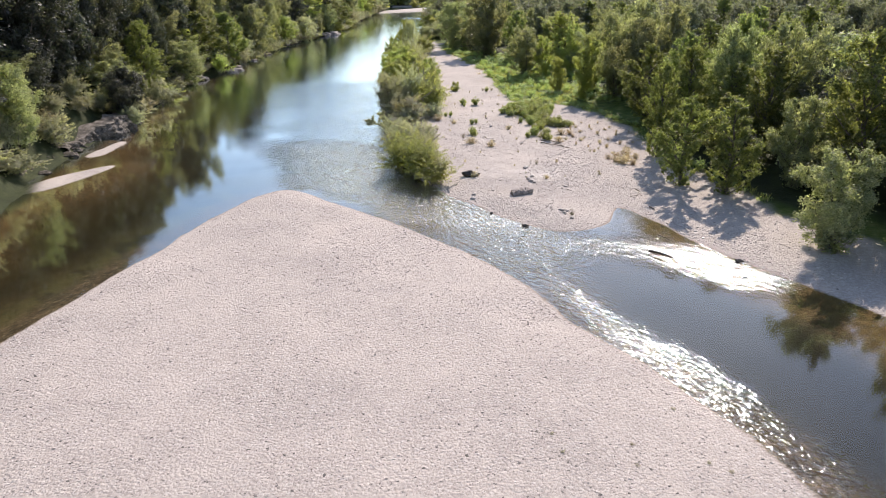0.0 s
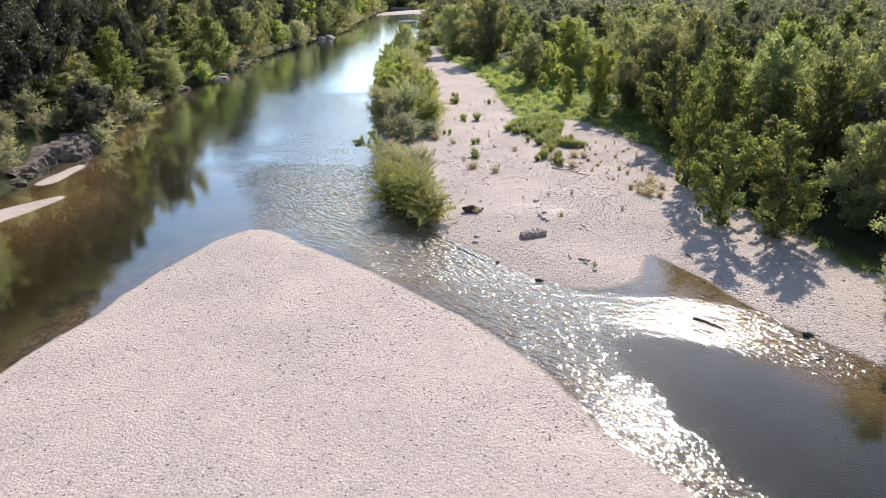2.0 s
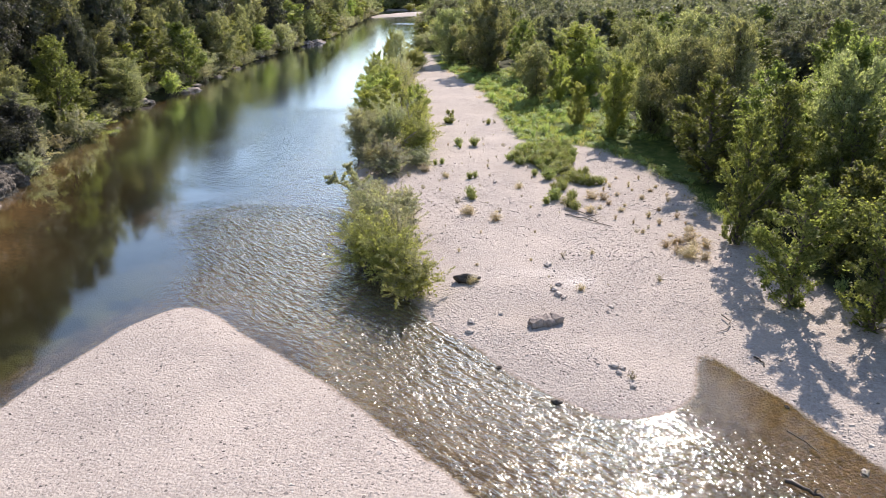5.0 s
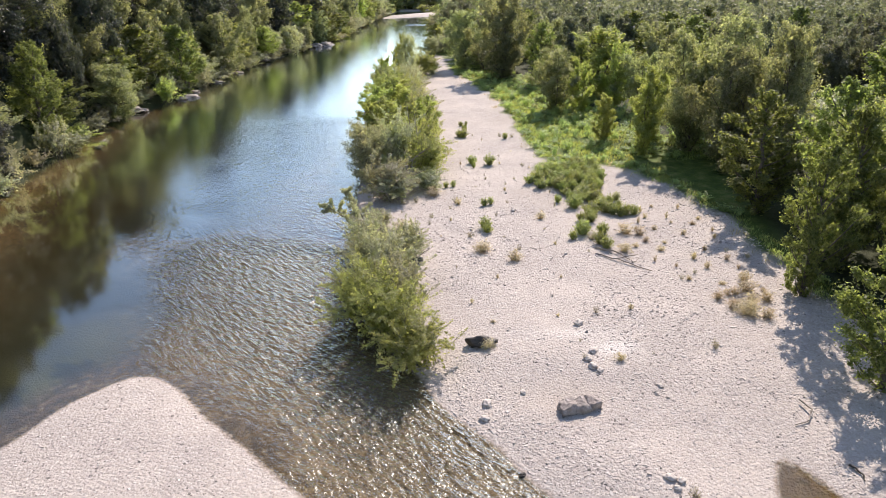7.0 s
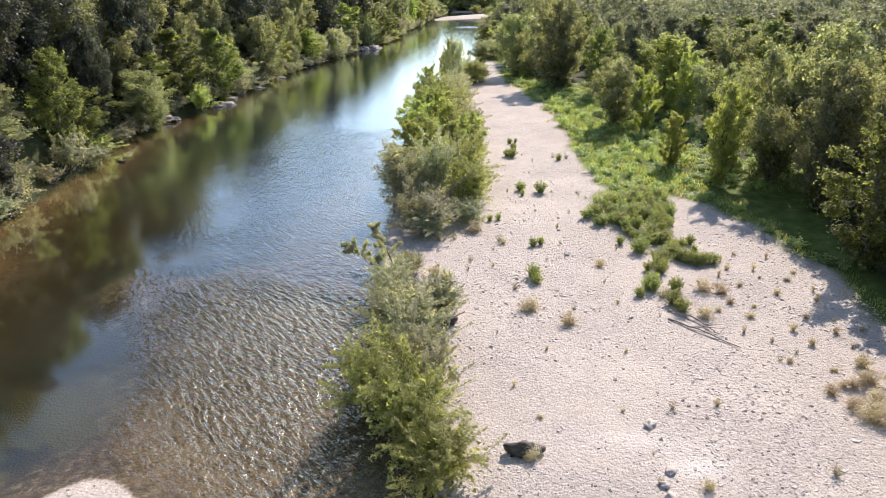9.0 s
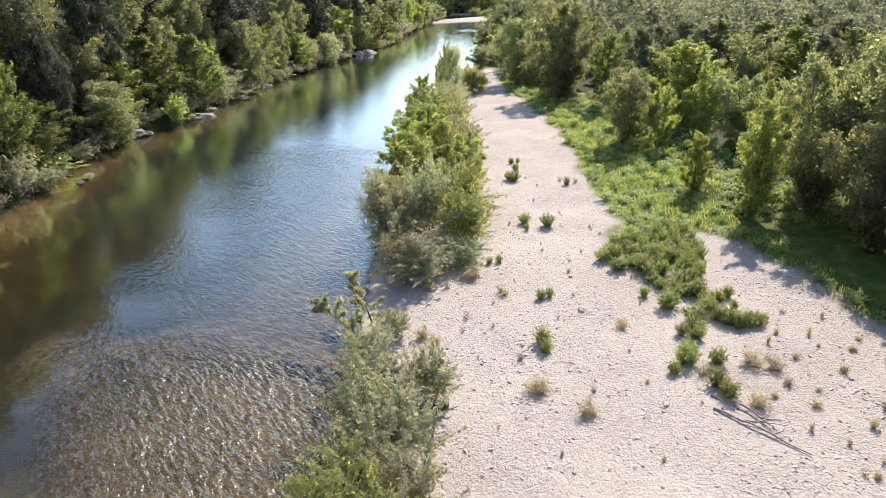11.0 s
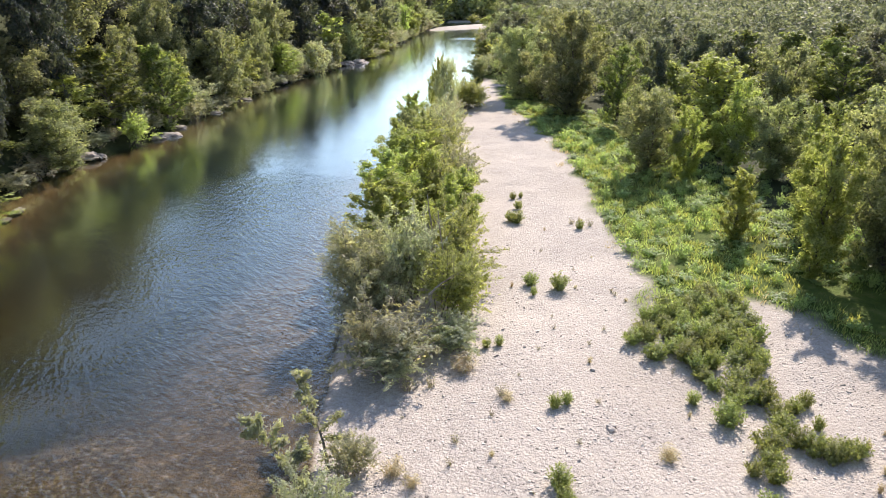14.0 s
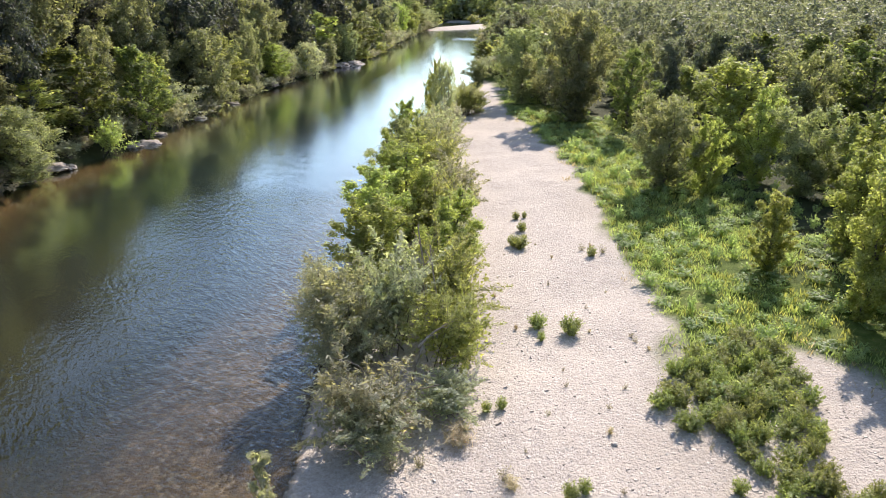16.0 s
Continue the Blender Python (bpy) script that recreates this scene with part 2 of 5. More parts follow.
def ground_material():
    m, t, b = shader("river_gravel")
    at = place(t)
    cells = node(t, "ShaderNodeTexVoronoi", Scale=9.0, Randomness=1.0)
    t.links.new(at, cells.inputs["Vector"])
    fine = node(t, "ShaderNodeTexVoronoi", Scale=24.0, Randomness=1.0)
    t.links.new(at, fine.inputs["Vector"])
    tone = t.nodes.new("ShaderNodeSeparateColor")
    t.links.new(cells.outputs["Color"], tone.inputs[0])
    stone = ramp(t, tone.outputs[0], (0.0, (0.26, 0.23, 0.21)), (0.25, (0.37, 0.325, 0.295)), (0.7, (0.44, 0.39, 0.355)), (1.0, (0.52, 0.48, 0.45)))
    tone2 = t.nodes.new("ShaderNodeSeparateColor")
    t.links.new(fine.outputs["Color"], tone2.inputs[0])
    small = ramp(t, tone2.outputs[1], (0.0, (0.30, 0.26, 0.235)), (0.5, (0.41, 0.365, 0.33)), (1.0, (0.50, 0.455, 0.42)))
    gravel = blend(t, 0.5, stone, small)
    patch = grain(t, 0.22, 4, 0.6, at)
    gravel = blend(t, ramp(t, patch, (0.35, (0, 0, 0)), (0.7, (0.55, 0.55, 0.55))), gravel, (0.50, 0.445, 0.40))
    cast = ramp(t, grain(t, 0.11, 5, 0.62, at), (0.30, (0.90, 0.90, 0.905)), (0.5, (0.98, 0.975, 0.97)), (0.70, (1.06, 1.05, 1.04)))
    gravel = blend(t, 1.0, gravel, cast, "MULTIPLY")
    gravel = blend(t, attr(t, "sand"), gravel, (0.38, 0.33, 0.285))
    gravel = blend(t, calc(t, "MINIMUM", calc(t, "MULTIPLY", attr(t, "pale"), calc(t, "ADD", grain(t, 2.5, 4, 0.6, at), 0.3)), 0.9), gravel, (0.62, 0.58, 0.54))
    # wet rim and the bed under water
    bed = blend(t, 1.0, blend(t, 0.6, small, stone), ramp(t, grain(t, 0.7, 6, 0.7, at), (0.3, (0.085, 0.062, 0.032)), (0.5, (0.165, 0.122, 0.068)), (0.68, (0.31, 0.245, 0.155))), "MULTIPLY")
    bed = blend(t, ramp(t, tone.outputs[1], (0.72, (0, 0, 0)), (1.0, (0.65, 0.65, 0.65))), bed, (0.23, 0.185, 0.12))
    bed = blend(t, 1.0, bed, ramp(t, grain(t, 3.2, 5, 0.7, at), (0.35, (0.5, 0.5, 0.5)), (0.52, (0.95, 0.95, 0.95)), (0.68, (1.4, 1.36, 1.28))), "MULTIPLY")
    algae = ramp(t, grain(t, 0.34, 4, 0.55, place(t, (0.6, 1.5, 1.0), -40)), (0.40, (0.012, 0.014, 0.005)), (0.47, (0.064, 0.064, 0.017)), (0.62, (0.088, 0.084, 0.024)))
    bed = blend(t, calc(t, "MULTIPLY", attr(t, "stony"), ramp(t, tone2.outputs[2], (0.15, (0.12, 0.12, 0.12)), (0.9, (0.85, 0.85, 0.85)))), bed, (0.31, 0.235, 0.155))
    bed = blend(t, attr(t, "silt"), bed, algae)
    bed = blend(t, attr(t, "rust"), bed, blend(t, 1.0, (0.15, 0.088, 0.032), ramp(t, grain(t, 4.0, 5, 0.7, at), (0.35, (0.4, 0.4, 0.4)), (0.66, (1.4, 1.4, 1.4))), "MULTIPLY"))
    # light lost in deep water is painted into the bed as near black
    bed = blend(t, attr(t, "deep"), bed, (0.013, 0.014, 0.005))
    rim = calc(t, "ADD", attr(t, "shore"), calc(t, "MULTIPLY", calc(t, "SUBTRACT", grain(t, 5, 4, 0.7, at), 0.5), 0.55))
    damp = blend(t, 1.0, gravel, (0.55, 0.50, 0.44), "MULTIPLY")
    gravel = blend(t, ramp(t, calc(t, "SUBTRACT", 0.62, rim), (0.45, (0, 0, 0)), (0.6, (0.8, 0.8, 0.8))), gravel, damp)
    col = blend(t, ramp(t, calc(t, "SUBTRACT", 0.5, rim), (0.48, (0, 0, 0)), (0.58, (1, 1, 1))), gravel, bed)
    turf = ramp(t, grain(t, 1.1, 5, 0.65, at), (0.3, (0.040, 0.064, 0.012)), (0.52, (0.082, 0.118, 0.022)), (0.74, (0.17, 0.17, 0.06)))
    col = blend(t, attr(t, "grass"), col, turf)
    # leaf litter, with the shade under the trees put into its tones
    shaded_litter = ramp(t, grain(t, 0.8, 5, 0.65, at), (0.3, (0.018, 0.024, 0.009)), (0.6, (0.036, 0.044, 0.016)), (0.8, (0.07, 0.068, 0.03)))
    col = blend(t, attr(t, "forest"), col, shaded_litter)
    t.links.new(col, b.inputs["Base Color"])
    b.inputs["Roughness"].default_value = 0.9
    b.inputs["Specular IOR Level"].default_value = 0.2
    h = calc(t, "ADD", calc(t, "MULTIPLY", cells.outputs["Distance"], -1.0), calc(t, "MULTIPLY", fine.outputs["Distance"], -0.4))
    h = calc(t, "ADD", h, calc(t, "MULTIPLY", grain(t, 14, 4, 0.7, at), 1.2))
    h = calc(t, "ADD", h, calc(t, "MULTIPLY", grain(t, 3.4, 4, 0.75, at), calc(t, "ADD", calc(t, "MULTIPLY", attr(t, "rugged"), 3.2), 0.4)))
    bump(t, b, h, 0.6, 0.065)
    return m


def water_material():
    m, t, b = shader("river_water")
    out = t.nodes["Material Output"]
    t.nodes.remove(b)
    rif, calm = attr(t, "riffle"), attr(t, "calm")
    swell = grain(t, 0.9, 2, 0.5, place(t, (0.6, 1.0, 1.0), -30))
    chop = grain(t, 2.1, 2, 0.55, place(t, (0.75, 1.7, 1.0), -52))
    small = grain(t, 5.0, 2, 0.5, place(t, (0.8, 1.5, 1.0), -38))
    fine = grain(t, 11.0, 2, 0.5, place(t, (1.0, 1.3, 1.0), 12))
    h = calc(t, "ADD", calc(t, "MULTIPLY", swell, 0.016), calc(t, "ADD", calc(t, "MULTIPLY", small, 0.009), calc(t, "MULTIPLY", fine, 0.0022)))
    h = calc(t, "MULTIPLY", h, calm)
    rough = calc(t, "ADD", calc(t, "MULTIPLY", calc(t, "SUBTRACT", chop, 0.5), 0.19), calc(t, "ADD", calc(t, "MULTIPLY", calc(t, "SUBTRACT", small, 0.5), 0.05), calc(t, "MULTIPLY", calc(t, "SUBTRACT", fine, 0.5), 0.008)))
    h = calc(t, "ADD", h, calc(t, "MULTIPLY", rough, rif))
    n = node(t, "ShaderNodeBump", Strength=1.0, Distance=1.0)
    t.links.new(h, n.inputs["Height"])
    gloss = node(t, "ShaderNodeBsdfGlossy", Roughness=0.05)
    t.links.new(calc(t, "ADD", calc(t, "MULTIPLY", calc(t, "POWER", calc(t, "MINIMUM", rif, 1.0), 2.0), 0.16), 0.045), gloss.inputs["Roughness"])
    t.links.new(n.outputs[0], gloss.inputs["Normal"])
    gloss.inputs["Color"].default_value = (0.86, 0.95, 1.0, 1)
    clear = node(t, "ShaderNodeBsdfTransparent")
    clear.inputs["Color"].default_value = (0.94, 0.94, 0.88, 1)
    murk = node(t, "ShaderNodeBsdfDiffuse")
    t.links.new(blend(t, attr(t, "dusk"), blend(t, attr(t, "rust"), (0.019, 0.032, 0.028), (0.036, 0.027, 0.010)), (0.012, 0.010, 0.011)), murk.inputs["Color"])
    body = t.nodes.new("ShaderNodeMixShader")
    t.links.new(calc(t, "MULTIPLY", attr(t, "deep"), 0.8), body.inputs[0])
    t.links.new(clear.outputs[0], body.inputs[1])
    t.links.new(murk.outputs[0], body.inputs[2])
    f = node(t, "ShaderNodeLayerWeight", Blend=0.5)
    t.links.new(n.outputs[0], f.inputs["Normal"])
    gleam = calc(t, "MINIMUM", calc(t, "ADD", calc(t, "MULTIPLY", calc(t, "POWER", f.outputs["Facing"], 4.4), 1.64), 0.016), 0.97)
    mix = t.nodes.new("ShaderNodeMixShader")
    t.links.new(gleam, mix.inputs[0])
    t.links.new(body.outputs[0], mix.inputs[1])
    t.links.new(gloss.outputs[0], mix.inputs[2])
    t.links.new(mix.outputs[0], out.inputs["Surface"])
    return m


def leaf_material(name, dark, light, glow=0.45, through=(0.9, 1.0, 0.35), lift=1.0):
    """Thin leaves: some light is thrown back, some comes through yellower."""
    m, t, b = shader(name)
    geo, ob = t.nodes.new("ShaderNodeNewGeometry"), t.nodes.new("ShaderNodeObjectInfo")
    col = ramp(t, geo.outputs["Random Per Island"], (0.0, dark), (0.55, tuple(0.5 * (p + q) for p, q in zip(dark, light))), (1.0, light))
    hue = node(t, "ShaderNodeHueSaturation")
    t.links.new(calc(t, "ADD", calc(t, "MULTIPLY", ob.outputs["Random"], 0.026), 0.492), hue.inputs["Hue"])
    t.links.new(calc(t, "ADD", calc(t, "MULTIPLY", ob.outputs["Random"], 0.36), 0.80), hue.inputs["Value"])
    drift = ramp(t, grain(t, 0.55, 4), (0.32, (0.72, 0.76, 0.80)), (0.68, (1.15, 1.12, 1.04)))
    t.links.new(blend(t, 1.0, col, drift, "MULTIPLY"), hue.inputs["Color"])
    t.links.new(blend(t, 1.0, hue.outputs[0], tuple(lift * k for k in (1.28, 1.19, 3.5)), "MULTIPLY"), b.inputs["Base Color"])
    b.inputs["Roughness"].default_value = 0.55
    b.inputs["Specular IOR Level"].default_value = 0.32
    lit = t.nodes.new("ShaderNodeBsdfTranslucent")
    warm = blend(t, 0.6, hue.outputs[0], through, "MULTIPLY")
    t.links.new(blend(t, 1.0, warm, tuple(lift * k for k in (4.95, 4.4, 8.8)), "MULTIPLY"), lit.inputs["Color"])
    mix = t.nodes.new("ShaderNodeMixShader")
    mix.inputs[0].default_value = glow
    t.links.new(b.outputs[0], mix.inputs[1])
    t.links.new(lit.outputs[0], mix.inputs[2])
    t.links.new(mix.outputs[0], t.nodes["Material Output"].inputs["Surface"])
    return m


def solid_material(name, low, mid, high, scale, rough=0.85, relief=0.5, depth=0.03):
    m, t, b = shader(name)
    at = place(t)
    g = grain(t, scale, 6, 0.65, at)
    t.links.new(ramp(t, g, (0.3, low), (0.5, mid), (0.72, high)), b.inputs["Base Color"])
    b.inputs["Roughness"].default_value = rough
    bump(t, b, grain(t, scale * 3, 5, 0.6, at), relief, depth)
    return m


def stone_material():
    m, t, b = shader("cobble_stone")
    geo = t.nodes.new("ShaderNodeNewGeometry")
    col = ramp(t, geo.outputs["Random Per Island"], (0.0, (0.20, 0.175, 0.155)), (0.055, (0.36, 0.315, 0.285)), (0.10, (0.42, 0.37, 0.335)), (0.6, (0.48, 0.425, 0.385)), (1.0, (0.58, 0.53, 0.49)))
    t.links.new(blend(t, 1.0, col, ramp(t, grain(t, 9, 5), (0.3, (0.80, 0.79, 0.78)), (0.7, (1.05, 1.05, 1.04))), "MULTIPLY"), b.inputs["Base Color"])
    b.inputs["Roughness"].default_value = 0.85
    return m


GROUND, WATER, COBBLE = ground_material(), water_material(), stone_material()
BARK = solid_material("grey_bark", (0.05, 0.04, 0.03), (0.12, 0.10, 0.08), (0.22, 0.19, 0.16), 6)
DEADWOOD = solid_material("bleached_wood", (0.13, 0.11, 0.09), (0.26, 0.22, 0.18), (0.40, 0.35, 0.30), 7)
WETWOOD = solid_material("wet_dark_wood", (0.018, 0.014, 0.011), (0.035, 0.028, 0.022), (0.07, 0.056, 0.044), 6, 0.6)
ROCK = solid_material("grey_rock", (0.040, 0.033, 0.026), (0.115, 0.098, 0.080), (0.27, 0.24, 0.215), 2.2, 0.9, 1.0, 0.25)
BOULDER = solid_material("pale_grey_boulder", (0.17, 0.140, 0.126), (0.29, 0.248, 0.225), (0.40, 0.355, 0.325), 3.0, 0.9, 1.0, 0.06)
LEAF = {
    "poplar": leaf_material("poplar_leaf", (0.048, 0.062, 0.010), (0.132, 0.152, 0.028), 0.52),
    "willow": leaf_material("willow_leaf", (0.128, 0.140, 0.040), (0.240, 0.248, 0.084), 0.42),
    "oak": leaf_material("oak_leaf", (0.020, 0.026, 0.009), (0.050, 0.056, 0.020), 0.32),
    "alder": leaf_material("alder_leaf", (0.088, 0.102, 0.025), (0.184, 0.200, 0.058), 0.46),
    # shade inside the wood is put into this darker leaf colour
    "ash": leaf_material("dim_leaf", (0.048, 0.057, 0.018), (0.108, 0.118, 0.040), 0.42),
    "bright": leaf_material("young_leaf", (0.114, 0.136, 0.020), (0.224, 0.246, 0.052), 0.52),
    "dry": leaf_material("dry_twig_leaf", (0.108, 0.114, 0.030), (0.212, 0.216, 0.062), 0.38, (1.0, 0.98, 0.6)),
}
LEAF["sallow"] = LEAF["willow"]
LEAF["aspen"] = leaf_material("aspen_leaf", (0.106, 0.132, 0.019), (0.212, 0.238, 0.050), 0.54)
LEAF["far"] = leaf_material("far_leaf", (0.060, 0.070, 0.022), (0.120, 0.132, 0.050), 0.43)
HERB = leaf_material("herb_leaf", (0.096, 0.116, 0.019), (0.218, 0.240, 0.045), 0.44)
GRASS = leaf_material("meadow_grass", (0.090, 0.128, 0.022), (0.170, 0.208, 0.046), 0.48)
WEED = leaf_material("weed_leaf", (0.100, 0.134, 0.026), (0.200, 0.232, 0.056), 0.48)
SPRIG = leaf_material("sprig_leaf", (0.120, 0.124, 0.030), (0.230, 0.226, 0.062), 0.35, (1.0, 0.95, 0.5))
STRAW = leaf_material("straw_grass", (0.190, 0.178, 0.046), (0.340, 0.310, 0.095), 0.34, (1.0, 0.95, 0.7))


def part(name, me, material, parent=None, label=""):
    ob = new(name, me)
    if material:
        me.materials.clear()
        me.materials.append(material)
    if parent:
        ob.parent = parent
    return tagged(ob, label) if label else ob


# ---------------------------------------------------------------- ground and water
XS, YS = axis(-37, 26, 0.38, 2400), axis(9, 124, 0.38, 2400, 292)
me, gx, gy = sheet("ground", XS, YS, ground_z)
D, LEFT = land(gx, gy)
gz = np.empty(len(gx) * 3, np.float32)
me.vertices.foreach_get("co", gz)
gz = gz[2::3]
meadow_d = inside(gx, gy, MEADOW) + 0.8 * fbm(gx, gy, 2.0, 2, 41)
mask(me, "shore", np.clip(D, -2, 2))
# how far the bed is darkened: by depth, and over the right pool
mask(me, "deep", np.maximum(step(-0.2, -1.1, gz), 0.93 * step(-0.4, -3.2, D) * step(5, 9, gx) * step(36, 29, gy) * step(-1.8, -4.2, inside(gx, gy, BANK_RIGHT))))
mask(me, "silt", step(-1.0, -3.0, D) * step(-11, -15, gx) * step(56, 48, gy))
mask(me, "rust", np.maximum(step(-11, -5, LEFT), 0.8 * step(-4, -1, inside(gx, gy, BANK_RIGHT)) * step(9, 13, gx)))
mask(me, "grass", step(-0.3, 0.6, meadow_d))
# forest floor, and the painted shade along the wood's edge
mask(me, "forest", np.maximum.reduce([step(-1.2, -0.2, LEFT), step(6, 10, meadow_d), step(-0.4, 1.2, inside(gx, gy, SHADE_STRIP)), step(-0.5, 1.5, inside(gx, gy, EDGE)), step(58, 64, gx), step(288, 294, gy)]))
mask(me, "sand", np.maximum(0.5 * step(0.2, 0.9, soft_noise(gx, gy, 6, 71)) * step(-6, -2, meadow_d), 0.55 * np.exp(-((gx - 4.6) / 1.7) ** 2 - ((gy - 44.2) / 1.1) ** 2)))
mask(me, "stony", np.maximum(0.6 * along(gx, gy, [(-9.6, 54.5), (-9.2, 51), (-6.5, 48), (-2, 43.5), (2, 38.5)], 5.0), 0.10 * step(0, 3, inside(gx, gy, SHALLOWS))))
mask(me, "rugged", step(-1, 2, inside(gx, gy, BANK_RIGHT)) * (0.6 + 0.4 * fbm(gx, gy, 4.5, 3, 61)))
mask(me, "pale", 1.3 * np.exp(-((gx - 7.2) / 0.75) ** 2 - ((gy - 47.2) / 0.45) ** 2) + 0.5 * np.exp(-((gx - 6.0) / 2.2) ** 2 - ((gy - 48.4) / 0.5) ** 2))
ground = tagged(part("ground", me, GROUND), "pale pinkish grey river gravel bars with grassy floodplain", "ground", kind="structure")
me, wx, wy = sheet("water", axis(-37, 30, 0.9, 2400), axis(5, 130, 0.9, 2400, 275), None)
mask(me, "riffle", riffle_at(wx, wy))
mask(me, "calm", 1 - 0.85 * np.maximum(step(-11.8, -14.2, wx) * step(80, 60, wy), step(4, 7, wx) * step(36, 31, wy)) - 0.45 * step(-22, -27, wx) * step(110, 80, wy))
mask(me, "deep", step(-0.15, -1.5, ground_z(wx, wy)) * (1 - 0.5 * step(-4.5, -2.5, inside(wx, wy, BANK_RIGHT)) * step(9, 13, wx)))
mask(me, "rust", np.maximum.reduce([step(-18, -9, inside(wx, wy, BANK_LEFT)) * step(88, 66, wy), 0.6 * step(98, 70, wy) * step(4, 0, wx)]))
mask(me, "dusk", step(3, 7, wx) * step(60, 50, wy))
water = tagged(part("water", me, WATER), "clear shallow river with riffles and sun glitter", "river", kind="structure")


# ---------------------------------------------------------------- plants
def unit(v):
    return v / (np.linalg.norm(v, axis=-1, keepdims=True) + 1e-9)


def blades_at(rng, p, out, along, length, width, up=0.5, loose=0.5):
    """Pointed leaf blades at the points p: corners and faces."""
    n = len(p)
    nrm = unit(0.75 * out + loose * rng.normal(size=(n, 3)) + (0, 0, up))
    a = unit(np.cross(nrm, np.cross(along + 0.8 * rng.normal(size=(n, 3)), nrm)))
    b = np.cross(nrm, a)
    s = (0.6 + 0.8 * rng.random(n))[:, None]
    a, b = a * s * length / 2, b * s * width / 2
    v = np.stack([p - a + b, p + a, p - a - b], 1).reshape(-1, 3)
    return v, np.arange(3 * n).reshape(-1, 3)


def tube(points, radii, sides=6):
    points, radii = np.asarray(points, float), np.asarray(radii, float)
    n = len(points)
    tang = unit(np.gradient(points, axis=0))
    ref = np.where(np.abs(tang[:, 2:3]) > 0.9, (1.0, 0, 0), (0, 0, 1.0))
    u = unit(np.cross(tang, ref))
    w = np.cross(tang, u)
    a = np.linspace(0, 2 * np.pi, sides, endpoint=False)
    v = points[:, None] + radii[:, None, None] * (np.cos(a)[None, :, None] * u[:, None] + np.sin(a)[None, :, None] * w[:, None])
    ids = np.arange(n * sides).reshape(n, sides)
    nxt = np.roll(ids, -1, 1)
    return v.reshape(-1, 3), np.stack([ids[:-1], nxt[:-1], nxt[1:], ids[1:]], -1).reshape(-1, 4)


def joined(pieces):
    vs, fs, n = [], [], 0
    for v, f in pieces:
        vs.append(v)
        fs.append(f + n)
        n += len(v)
    return np.concatenate(vs), np.concatenate(fs)


SHAPES = {  # height, crown width, foot of the crown, stems, limbs, height of its widest part, stretch and number of a limb's sprays, share of leaves in the heart
    "poplar": (7.6, 3.6, 0.06, 1, 34, 0.42, 1.9, 5, 0.04),
    "alder": (7.6, 5.0, 0.06, 3, 38, 0.46, 1.35, 4, 0.08),
    "ash": (7.6, 5.0, 0.06, 2, 38, 0.50, 1.3, 4, 0.10),
    "oak": (10.5, 7.6, 0.07, 1, 46, 0.55, 1.0, 4, 0.14),
    "sallow": (6.4, 5.4, 0.04, 4, 40, 0.45, 1.5, 4, 0.10),
    "aspen": (7.6, 3.6, 0.06, 2, 30, 0.44, 1.6, 6, 0.10),
    "willow": (5.0, 4.6, 22),
    "bright": (5.0, 4.2, 24),
    "dry": (2.6, 3.2, 20),
}


